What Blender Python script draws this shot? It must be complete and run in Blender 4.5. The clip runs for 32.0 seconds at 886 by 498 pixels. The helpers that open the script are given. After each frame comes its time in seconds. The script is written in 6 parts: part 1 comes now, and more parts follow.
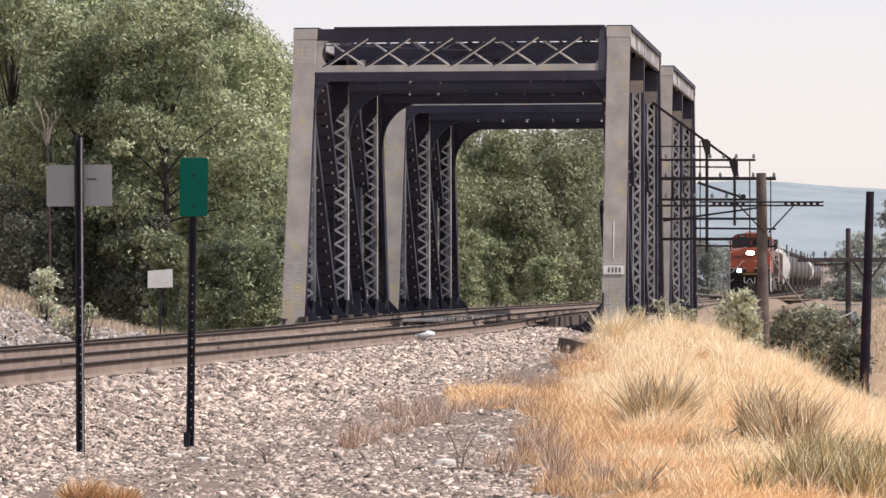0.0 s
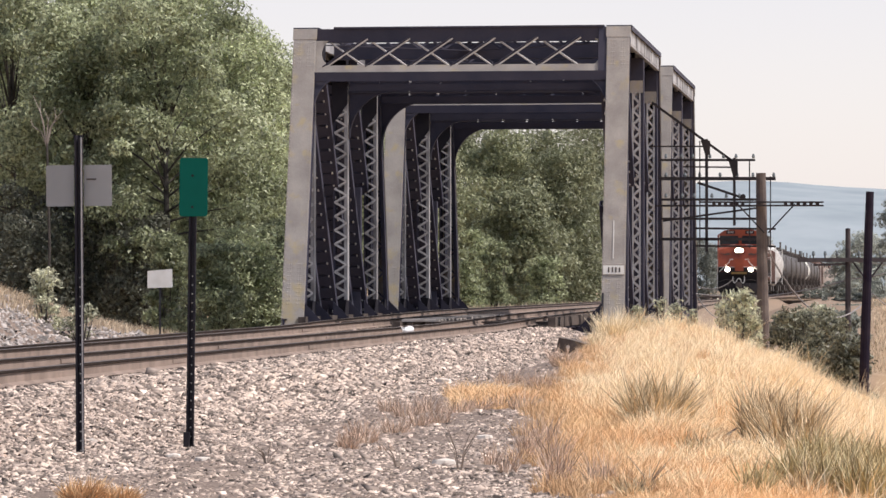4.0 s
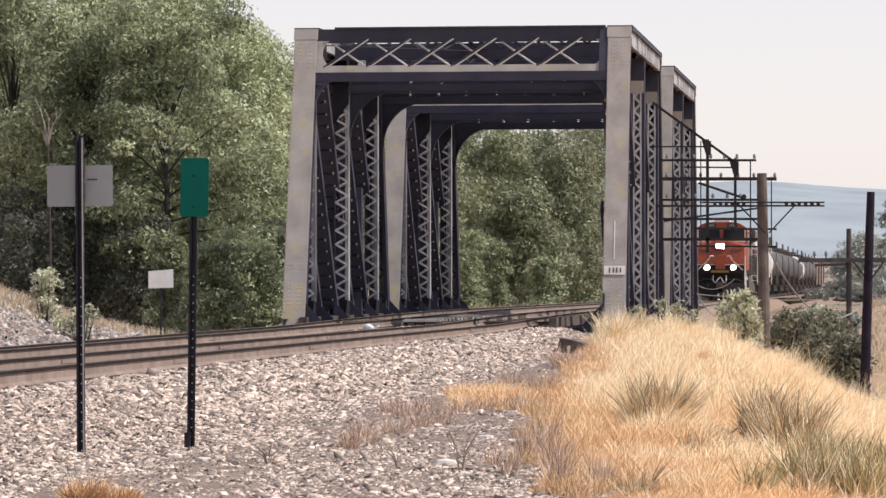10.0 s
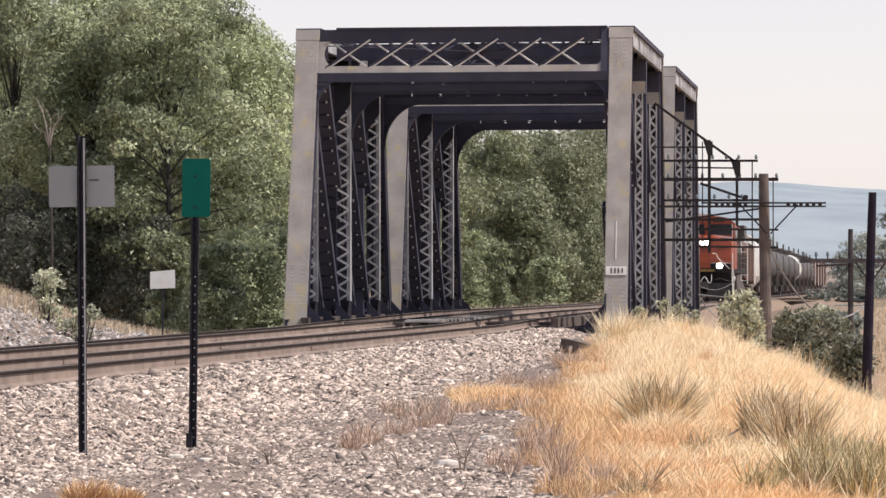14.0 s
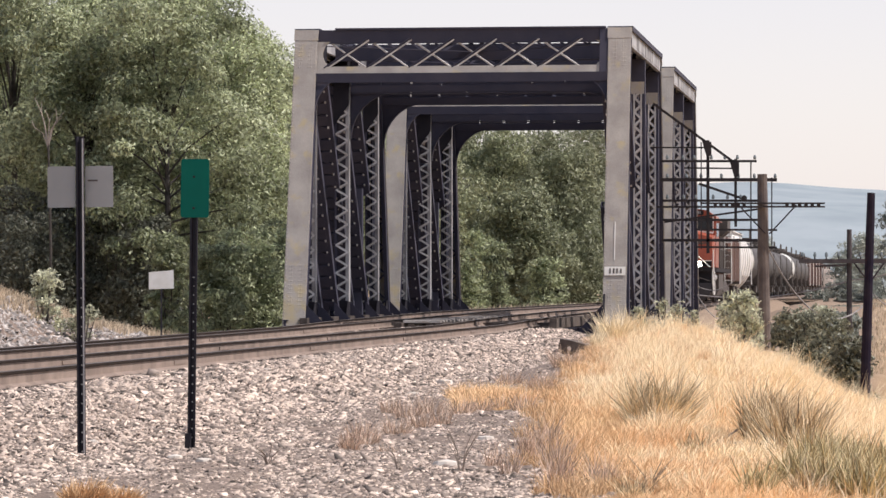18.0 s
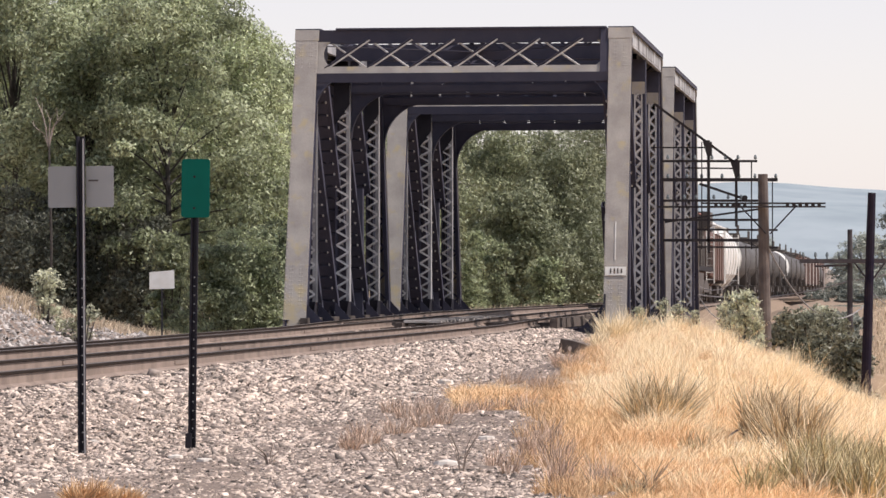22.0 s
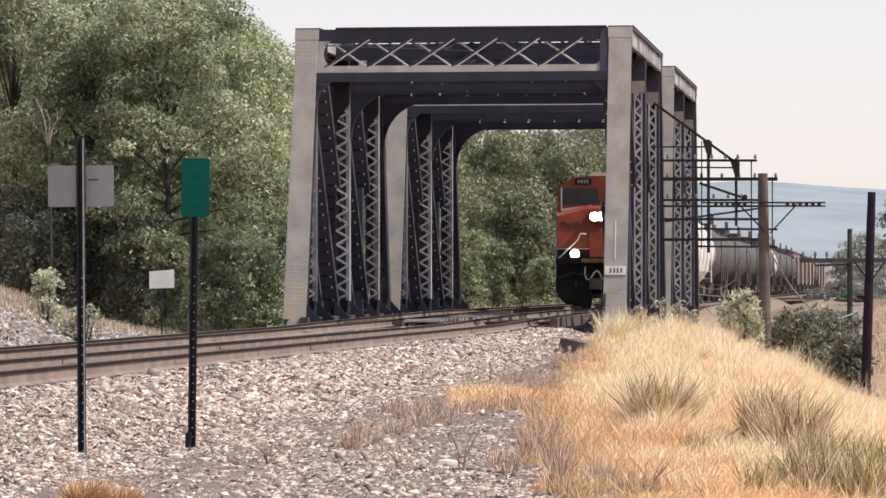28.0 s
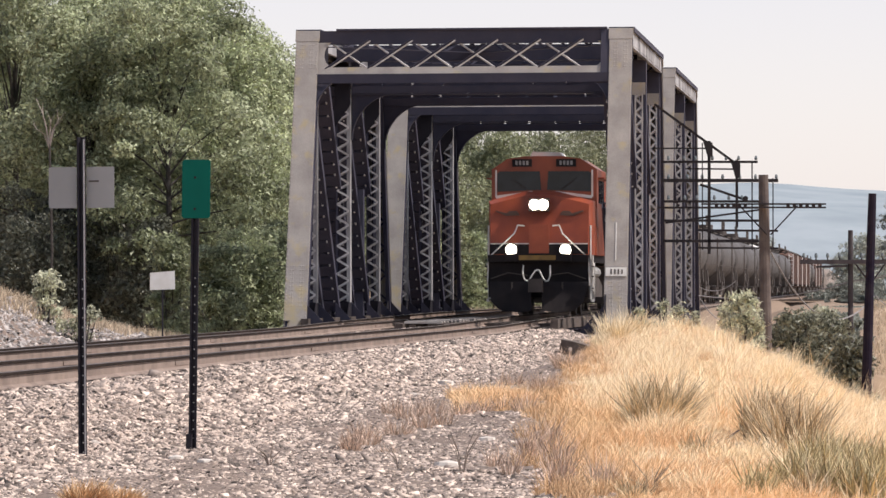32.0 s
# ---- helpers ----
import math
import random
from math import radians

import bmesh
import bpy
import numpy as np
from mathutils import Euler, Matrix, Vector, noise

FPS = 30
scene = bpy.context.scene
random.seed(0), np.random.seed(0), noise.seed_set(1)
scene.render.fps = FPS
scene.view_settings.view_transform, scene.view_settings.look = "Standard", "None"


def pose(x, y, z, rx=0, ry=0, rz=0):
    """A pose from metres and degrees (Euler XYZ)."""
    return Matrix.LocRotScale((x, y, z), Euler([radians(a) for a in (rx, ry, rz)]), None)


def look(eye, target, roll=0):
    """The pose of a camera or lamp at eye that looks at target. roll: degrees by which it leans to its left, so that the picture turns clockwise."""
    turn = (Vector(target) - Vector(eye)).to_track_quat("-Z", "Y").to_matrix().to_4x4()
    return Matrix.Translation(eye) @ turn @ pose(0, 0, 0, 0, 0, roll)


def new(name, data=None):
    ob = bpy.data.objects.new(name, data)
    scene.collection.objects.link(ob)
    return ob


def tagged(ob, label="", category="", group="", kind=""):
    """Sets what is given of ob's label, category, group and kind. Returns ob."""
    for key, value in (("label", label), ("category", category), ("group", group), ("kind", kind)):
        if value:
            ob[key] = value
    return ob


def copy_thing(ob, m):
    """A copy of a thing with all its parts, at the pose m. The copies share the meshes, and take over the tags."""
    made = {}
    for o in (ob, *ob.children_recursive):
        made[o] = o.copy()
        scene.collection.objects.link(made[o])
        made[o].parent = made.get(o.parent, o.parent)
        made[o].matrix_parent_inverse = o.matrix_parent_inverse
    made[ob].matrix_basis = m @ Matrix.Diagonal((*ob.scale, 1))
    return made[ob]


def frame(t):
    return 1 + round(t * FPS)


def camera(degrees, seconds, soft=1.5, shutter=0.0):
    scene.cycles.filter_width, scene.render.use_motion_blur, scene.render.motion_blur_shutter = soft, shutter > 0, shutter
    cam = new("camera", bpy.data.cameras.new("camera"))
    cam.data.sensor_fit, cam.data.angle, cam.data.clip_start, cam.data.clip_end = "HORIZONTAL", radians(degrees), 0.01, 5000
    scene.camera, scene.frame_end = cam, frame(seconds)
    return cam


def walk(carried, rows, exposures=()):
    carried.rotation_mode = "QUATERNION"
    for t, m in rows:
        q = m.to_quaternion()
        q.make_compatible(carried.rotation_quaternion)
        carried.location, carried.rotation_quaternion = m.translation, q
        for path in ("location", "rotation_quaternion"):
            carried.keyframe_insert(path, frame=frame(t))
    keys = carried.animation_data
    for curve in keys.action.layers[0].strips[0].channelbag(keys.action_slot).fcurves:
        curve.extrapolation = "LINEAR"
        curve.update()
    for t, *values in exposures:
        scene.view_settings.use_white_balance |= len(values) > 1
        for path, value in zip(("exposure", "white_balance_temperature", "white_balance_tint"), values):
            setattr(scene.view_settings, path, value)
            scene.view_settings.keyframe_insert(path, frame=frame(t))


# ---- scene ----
cam = camera(13.75, 32.0)
LENS = 6500.0            # picture widths of 1568 to the metre at one metre
EYE = (0.0, 0.0, 0.78)   # the rail heads lie at z = 0
SHAKE = [(0, -1.1, -0.6), (0.5, -0.1, -1.2), (1, -0.1, 0), (1.5, 0, -0.8), (2, -0.1, 0), (2.5, 0.1, -0.1), (3, 0, 0.1), (3.5, -1.9, -0.7), (5.5, 0.4, 0.4), (6, 0.3, 0.3), (6.5, 1.5, -0.6), (7, 0.3, 0.3), (7.5, 0.8, 0.4), (8, 1.5, 0.4), (8.5, -0.1, 0), (9, 0, 0), (9.5, 0, 0), (10, 0.1, -0.1), (10.5, 0.1, 0), (11, 0.1, 0.3), (11.5, 0.1, 0), (12, 1.4, 0), (12.5, 1.5, 0), (13, 1.7, 0), (13.5, 2.8, 0), (14, 3.1, 0.8), (14.5, 0.5, 0.1), (16.5, 1.5, 1.5), (17, 1.5, 1.5), (17.5, 1.4, 1.5), (18, 0.8, 1.5), (18.5, 1.4, 1.5), (19, 0.6, 1.4), (19.5, 1.4, 1.5), (20, 2.4, 1.1), (20.5, 2.9, 1.5), (21, 2.8, 1.5), (21.5, 3.1, 1.7), (22, 1.9, 1.5), (22.5, 1.5, 1.7), (23, 2.2, 1.5), (23.5, 1.8, 1.8), (24, 1.2, 1.5), (24.5, 0.3, 1.3), (25, 1.7, 1.2), (25.5, 1, 1.1), (27.5, 1.4, 1.2), (28, 1.7, 0.3), (28.5, 0.1, 0.8), (29, 0.3, 1.5), (29.5, 1.4, 1.4), (30, 1.5, 1.7), (30.5, 1.1, 1.5), (31, 2.1, 2.2), (31.5, -0.1, 2.1), (32, 2.9, 2.8)]


def aim(dx, dy):
    yaw, tilt = dx / LENS, (67.0 + dy) / LENS
    return look(EYE, (-math.sin(yaw), math.cos(yaw), EYE[2] + math.tan(tilt)))


walk(cam, [(t, aim(dx, dy)) for t, dx, dy in SHAKE])

# ---- world, sun ----
SUN_EL, SUN_AZ = radians(52), radians(101)     # azimuth clockwise from +y
world = bpy.data.worlds.new("world")
scene.world = world
world.use_nodes = True
wn = world.node_tree
sky = wn.nodes.new("ShaderNodeTexSky")
sky.sky_type = 'NISHITA'
sky.sun_disc = False
sky.sun_elevation, sky.sun_rotation = SUN_EL, SUN_AZ
sky.air_density, sky.dust_density, sky.ozone_density = 1.0, 1.5, 1.0
clear = wn.nodes["Background"]
clear.inputs["Strength"].default_value = 0.08
wn.links.new(sky.outputs[0], clear.inputs["Color"])
# summer haze: white at the horizon, thinning upwards
tcw = wn.nodes.new("ShaderNodeTexCoord")
sep = wn.nodes.new("ShaderNodeSeparateXYZ")
wn.links.new(tcw.outputs["Generated"], sep.inputs[0])
hz = wn.nodes.new("ShaderNodeValToRGB")
hz.color_ramp.elements[0].position, hz.color_ramp.elements[0].color = 0.0, (0.69, 0.615, 0.625, 1)
hz.color_ramp.elements[1].position, hz.color_ramp.elements[1].color = 0.35, (0.18, 0.19, 0.22, 1)
mid = hz.color_ramp.elements.new(0.08)
mid.color = (0.58, 0.5, 0.525, 1)
wn.links.new(sep.outputs["Z"], hz.inputs[0])
haze = wn.nodes.new("ShaderNodeBackground")
wn.links.new(hz.outputs[0], haze.inputs["Color"])
both = wn.nodes.new("ShaderNodeAddShader")
wn.links.new(clear.outputs[0], both.inputs[0])
wn.links.new(haze.outputs[0], both.inputs[1])
wn.links.new(both.outputs[0], wn.nodes["World Output"].inputs["Surface"])
sun = new("sun", bpy.data.lights.new("sun", 'SUN'))
sun.data.energy, sun.data.angle, sun.data.color = 4.5, radians(0.6), (1.0, 0.922, 0.875)
to_sun = Vector((math.cos(SUN_EL) * math.sin(SUN_AZ), math.cos(SUN_EL) * math.cos(SUN_AZ), math.sin(SUN_EL)))
sun.matrix_world = look(to_sun * 100, (0, 0, 0))
scene.view_settings.exposure = 0.0


# ---- materials ----
def material(name, base, second=None, scale=3.0, rough=0.8, metal=0.0, bump=0.0, bump_scale=40.0, blotch=0.5, speck=0.0, random_tone=0.0, island=0.0, emit=None, coat=0.0, spec=0.5):
    m = bpy.data.materials.new(name)
    m.use_nodes = True
    nt = m.node_tree
    b = nt.nodes["Principled BSDF"]
    b.inputs["Roughness"].default_value, b.inputs["Metallic"].default_value = rough, metal
    b.inputs["Coat Weight"].default_value = coat
    b.inputs["Specular IOR Level"].default_value = spec
    if emit:
        b.inputs["Base Color"].default_value = (*base, 1)
        b.inputs["Emission Color"].default_value = (*emit[:3], 1)
        b.inputs["Emission Strength"].default_value = emit[3]
        return m
    second = second or tuple(c * 0.7 for c in base)
    tc = nt.nodes.new("ShaderNodeTexCoord")
    big = nt.nodes.new("ShaderNodeTexNoise")
    big.inputs["Scale"].default_value, big.inputs["Detail"].default_value = scale, 6
    nt.links.new(tc.outputs["Object"], big.inputs["Vector"])
    ramp = nt.nodes.new("ShaderNodeMapRange")
    ramp.inputs["From Min"].default_value, ramp.inputs["From Max"].default_value = 0.5 - 0.25 * blotch - 0.05, 0.5 + 0.25 * blotch + 0.05
    nt.links.new(big.outputs[0], ramp.inputs[0])
    mix = nt.nodes.new("ShaderNodeMix")
    mix.data_type = 'RGBA'
    mix.inputs[6].default_value, mix.inputs[7].default_value = (*base, 1), (*second, 1)
    nt.links.new(ramp.outputs[0], mix.inputs[0])
    out = mix.outputs[2]
    fine = nt.nodes.new("ShaderNodeTexNoise")
    fine.inputs["Scale"].default_value, fine.inputs["Detail"].default_value = bump_scale, 4
    nt.links.new(tc.outputs["Object"], fine.inputs["Vector"])
    if speck or random_tone or island:
        hsv = nt.nodes.new("ShaderNodeHueSaturation")
        nt.links.new(out, hsv.inputs["Color"])
        val = None

        def add(sock, amount):
            r = nt.nodes.new("ShaderNodeMapRange")
            r.inputs["To Min"].default_value, r.inputs["To Max"].default_value = 1 - amount, 1 + amount
            nt.links.new(sock, r.inputs[0])
            return r.outputs[0]
        for sock, amount in ((fine.outputs[0], speck),
                             (nt.nodes.new("ShaderNodeObjectInfo").outputs["Random"] if random_tone else None, random_tone),
                             (nt.nodes.new("ShaderNodeNewGeometry").outputs["Random Per Island"] if island else None, island)):
            if sock is None or not amount:
                continue
            s = add(sock, amount)
            if val is None:
                val = s
            else:
                mu = nt.nodes.new("ShaderNodeMath")
                mu.operation = 'MULTIPLY'
                nt.links.new(val, mu.inputs[0])
                nt.links.new(s, mu.inputs[1])
                val = mu.outputs[0]
        nt.links.new(val, hsv.inputs["Value"])
        out = hsv.outputs[0]
    nt.links.new(out, b.inputs["Base Color"])
    if bump:
        bp = nt.nodes.new("ShaderNodeBump")
        bp.inputs["Strength"].default_value, bp.inputs["Distance"].default_value = bump, 0.02
        nt.links.new(fine.outputs[0], bp.inputs["Height"])
        nt.links.new(bp.outputs[0], b.inputs["Normal"])
    return m


def leafy(name, base, second, island=0.45):
    m = material(name, base, second, scale=0.3, rough=0.5, island=island, speck=0.05, random_tone=0.25, bump_scale=2.0)
    nt = m.node_tree
    b = nt.nodes["Principled BSDF"]
    tr = nt.nodes.new("ShaderNodeBsdfTranslucent")
    nt.links.new(b.inputs["Base Color"].links[0].from_socket, tr.inputs["Color"])
    ms = nt.nodes.new("ShaderNodeMixShader")
    ms.inputs[0].default_value = 0.33
    nt.links.new(b.outputs[0], ms.inputs[1])
    nt.links.new(tr.outputs[0], ms.inputs[2])
    nt.links.new(ms.outputs[0], nt.nodes["Material Output"].inputs["Surface"])
    return m


STEEL = material("weathered_steel", (0.48, 0.44, 0.40), (0.28, 0.252, 0.232), scale=1.5, rough=0.65, bump=0.2, bump_scale=45, speck=0.3, blotch=0.9)
ln = STEEL.node_tree
spot = ln.nodes.new("ShaderNodeTexNoise")
spot.inputs["Scale"].default_value, spot.inputs["Detail"].default_value = 2.6, 10
ln.links.new(ln.nodes["Texture Coordinate"].outputs["Object"], spot.inputs["Vector"])
cut = ln.nodes.new("ShaderNodeMapRange")
cut.inputs["From Min"].default_value, cut.inputs["From Max"].default_value, cut.inputs["To Max"].default_value = 0.56, 0.72, 0.65
where = ln.nodes.new("ShaderNodeSeparateXYZ")
ln.links.new(ln.nodes["Texture Coordinate"].outputs["Object"], where.inputs[0])
lichen = ln.nodes.new("ShaderNodeMapRange")      # yellow lichen thick on the foot of the far-side post
lichen.inputs["From Min"].default_value, lichen.inputs["From Max"].default_value = 2.6, 0.2
lichen.inputs["To Min"].default_value, lichen.inputs["To Max"].default_value = 0.0, 0.11
ln.links.new(where.outputs["Z"], lichen.inputs[0])
side = ln.nodes.new("ShaderNodeMapRange")
side.inputs["From Min"].default_value, side.inputs["From Max"].default_value = 0.0, -0.5
ln.links.new(where.outputs["X"], side.inputs[0])
patchy = ln.nodes.new("ShaderNodeMath")
patchy.operation = 'MULTIPLY_ADD'
ln.links.new(lichen.outputs[0], patchy.inputs[0])
ln.links.new(side.outputs[0], patchy.inputs[1])
ln.links.new(spot.outputs[0], patchy.inputs[2])
ln.links.new(patchy.outputs[0], cut.inputs[0])
lm = ln.nodes.new("ShaderNodeMix")
lm.data_type = 'RGBA'
lm.inputs[7].default_value = (0.5, 0.4, 0.2, 1)
ln.links.new(ln.nodes["Principled BSDF"].inputs["Base Color"].links[0].from_socket, lm.inputs[6])
ln.links.new(cut.outputs[0], lm.inputs[0])
ln.links.new(lm.outputs[2], ln.nodes["Principled BSDF"].inputs["Base Color"])
# Shade on the bridge's inner members is put into these two dark colours.
SHADE_STEEL = material("shade_dark_steel", (0.044, 0.044, 0.068), (0.064, 0.059, 0.082), scale=1.1, rough=0.7, bump=0.1, speck=0.2, spec=0.25)
DEEP_SHADE_STEEL = material("deep_shade_steel", (0.016, 0.015, 0.022), (0.028, 0.025, 0.03), scale=1.1, rough=0.8, bump=0.1, speck=0.2, spec=0.15)
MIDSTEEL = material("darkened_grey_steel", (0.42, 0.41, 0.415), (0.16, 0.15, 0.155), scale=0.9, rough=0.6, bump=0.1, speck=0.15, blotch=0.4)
# Sunlight on the lacing is put into this paler steel colour.
LIT_LACE = material("lit_grey_lacing", (0.7, 0.68, 0.67), (0.42, 0.4, 0.395), scale=2.0, rough=0.6, speck=0.2)
DEADWOOD = material("bleached_dead_wood", (0.5, 0.43, 0.38), (0.33, 0.28, 0.25), scale=3, rough=0.9, bump=0.3)
WOOD_GREY = material("greyed_pole_wood", (0.1, 0.086, 0.088), (0.06, 0.05, 0.055), scale=4, rough=0.9, speck=0.2, spec=0.2)
LEAF_SILVER = leafy("whitish_leaf", (0.42, 0.43, 0.29), (0.8, 0.78, 0.6), island=0.6)
BUNCH_BROWN = material("brown_bunch_grass", (0.38, 0.275, 0.16), (0.82, 0.66, 0.43), scale=2.5, rough=0.75, island=0.75)
BUNCH_OLIVE = material("greenish_bunch_grass", (0.35, 0.29, 0.15), (0.66, 0.55, 0.32), scale=2.5, rough=0.75, island=0.5)
RUST = material("rusty_rail_side", (0.31, 0.235, 0.192), (0.185, 0.138, 0.113), scale=2.2, rough=0.85, speck=0.2)
# Shadow below the rail head is put into this dark edge colour.
RAILSIDE = material("shaded_rail_edge", (0.02, 0.015, 0.013), (0.04, 0.028, 0.022), scale=5, rough=0.8, speck=0.2, spec=0.1)
DRYBROWN = material("brown_dry_grass", (0.78, 0.52, 0.29), (0.6, 0.38, 0.21), scale=0.8, rough=0.85, island=0.25)
RAILTOP = material("worn_rail_head", (0.16, 0.13, 0.115), (0.09, 0.07, 0.06), scale=3, rough=0.55, metal=0.3)
TIE = material("creosoted_timber", (0.06, 0.045, 0.038), (0.12, 0.094, 0.08), scale=5, rough=0.9, random_tone=0.3, speck=0.2)
BALLAST = material("ballast_gravel", (0.42, 0.35, 0.3), (0.26, 0.215, 0.185), scale=9, rough=0.95, bump=1.0, bump_scale=22, speck=0.6, blotch=0.3)
PLANK = material("bleached_plank", (0.5, 0.45, 0.41), (0.34, 0.3, 0.27), scale=3, rough=0.9, random_tone=0.35, speck=0.2)
STONE = material("ballast_stone", (0.63, 0.505, 0.42), (0.205, 0.162, 0.137), scale=7.0, rough=0.9, island=0.85)
STONE_GREY = material("grey_bank_gravel", (0.44, 0.395, 0.37), (0.18, 0.16, 0.148), scale=5.0, rough=0.9, island=0.8)
STONE_BROWN = material("brownish_gravel", (0.5, 0.395, 0.32), (0.2, 0.155, 0.125), scale=7.0, rough=0.9, island=0.85)
PALE = material("pale_stone", (0.74, 0.67, 0.6), (0.6, 0.53, 0.47), scale=4, rough=0.9)
STRAW = material("golden_dry_grass", (0.95, 0.72, 0.44), (0.88, 0.57, 0.31), scale=0.45, rough=0.8, island=0.18)
STRAW_PALE = material("pale_dry_grass", (0.95, 0.83, 0.61), (0.92, 0.75, 0.49), scale=0.6, rough=0.8, island=0.18)
DULL = material("dull_dry_grass", (0.64, 0.51, 0.37), (0.5, 0.4, 0.28), scale=0.8, rough=0.8, island=0.3)
SAGE = material("olive_bunch_grass", (0.52, 0.39, 0.225), (0.86, 0.7, 0.46), scale=2.5, rough=0.75, island=0.6)
WEED = material("reddish_dry_weed", (0.48, 0.33, 0.25), (0.78, 0.61, 0.47), scale=1.5, rough=0.8, island=0.55)
TWIG = material("grey_dead_twig", (0.42, 0.35, 0.29), (0.3, 0.24, 0.2), scale=3, rough=0.9)
BARK = material("grey_bark", (0.04, 0.035, 0.031), (0.085, 0.073, 0.066), scale=5, rough=0.95, bump=0.6)
LEAF = leafy("cottonwood_leaf", (0.195, 0.225, 0.115), (0.6, 0.635, 0.4), island=0.6)
# Shade in the hollow under the trees is put into this leaf colour.
LEAF_SHADE = leafy("shade_dark_leaf", (0.095, 0.1, 0.076), (0.19, 0.195, 0.14), island=0.7)
LEAF_FAR = leafy("far_leaf", (0.17, 0.19, 0.105), (0.38, 0.39, 0.24), island=0.45)
# Distance haze is put into this greyed leaf colour.
LEAF_HAZE = leafy("haze_tinted_leaf", (0.32, 0.34, 0.29), (0.42, 0.43, 0.375), island=0.2)
LEAF_PALE = leafy("silvery_leaf", (0.36, 0.38, 0.25), (0.85, 0.83, 0.66), island=0.7)
LEAF_DARK = leafy("dark_shrub_leaf", (0.07, 0.078, 0.05), (0.26, 0.255, 0.19), island=0.85)
WOOD = material("weathered_pole_wood", (0.165, 0.135, 0.122), (0.1, 0.08, 0.075), scale=3, rough=0.9, bump=0.4, speck=0.25, spec=0.2)
WOOD_DARK = material("dark_creosoted_pole", (0.013, 0.01, 0.022), (0.026, 0.021, 0.031), scale=4, rough=0.9, speck=0.2, spec=0.1)
IRON = material("dark_iron", (0.022, 0.019, 0.022), (0.04, 0.033, 0.034), scale=4, rough=0.7, spec=0.2)
GLASS_INS = material("grey_insulator", (0.22, 0.25, 0.26), (0.15, 0.17, 0.18), scale=5, rough=0.2)
WIRE = material("weathered_wire", (0.3, 0.28, 0.27), (0.22, 0.2, 0.2), scale=3, rough=0.5)
POST = material("dark_green_post", (0.022, 0.02, 0.028), (0.036, 0.032, 0.038), scale=5, rough=0.6, spec=0.25)
# Sunlight on the sign post's right edge, put into a pale colour.
POST_LIT_EDGE = material("lit_post_edge", (0.5, 0.48, 0.47), (0.4, 0.38, 0.38), scale=6, rough=0.5)
SIGN_GREY = material("bare_aluminium_sign_back", (0.39, 0.385, 0.375), (0.34, 0.335, 0.325), scale=2, rough=0.6, spec=0.3)
SIGN_GREEN = material("green_sign_sheet", (0.0, 0.15, 0.105), (0.0, 0.125, 0.088), scale=2, rough=0.6, spec=0.2)
WHITE = material("white_paint", (0.8, 0.78, 0.75), (0.68, 0.65, 0.6), scale=3, rough=0.5)
BAG = material("white_plastic_film", (0.9, 0.9, 0.9), (0.8, 0.8, 0.8), scale=6, rough=0.35)
ORANGE = material("orange_paint", (0.34, 0.066, 0.022), (0.22, 0.04, 0.016), scale=1.1, rough=0.45, coat=0.2, speck=0.15)
BLACK = material("black_paint", (0.018, 0.016, 0.019), (0.034, 0.028, 0.028), scale=1.5, rough=0.7, spec=0.15)
UNDER = material("dusty_underframe", (0.06, 0.05, 0.045), (0.11, 0.09, 0.08), scale=1.5, rough=0.8)
YELLOW = material("yellow_stripe", (0.36, 0.22, 0.05), (0.2, 0.12, 0.04), rough=0.6)
PANE = material("dark_cab_glass", (0.02, 0.026, 0.034), (0.014, 0.018, 0.022), rough=0.05, spec=0.3)
LAMP = material("lit_headlight", (1, 1, 1), emit=(1.0, 0.86, 0.66, 60.0))
HOPPER_WHITE = material("white_hopper_paint", (0.74, 0.72, 0.7), (0.6, 0.56, 0.52), scale=0.7, rough=0.5, speck=0.08)
HOPPER_GREY = material("grey_tank_paint", (0.13, 0.12, 0.117), (0.06, 0.054, 0.053), scale=0.7, rough=0.65, speck=0.25, spec=0.3)
HOPPER_BROWN = material("brown_hopper_paint", (0.15, 0.075, 0.055), (0.09, 0.055, 0.045), scale=0.7, rough=0.65, speck=0.15)
# Blue distance haze is put into the hill's colour.
HAZE_HILL = material("haze_tinted_hill", (0.33, 0.37, 0.395), (0.24, 0.285, 0.31), scale=0.016, rough=1.0, blotch=0.6)
CONCRETE = material("old_concrete", (0.4, 0.37, 0.33), (0.3, 0.27, 0.24), scale=1.5, rough=0.9, bump=0.3)


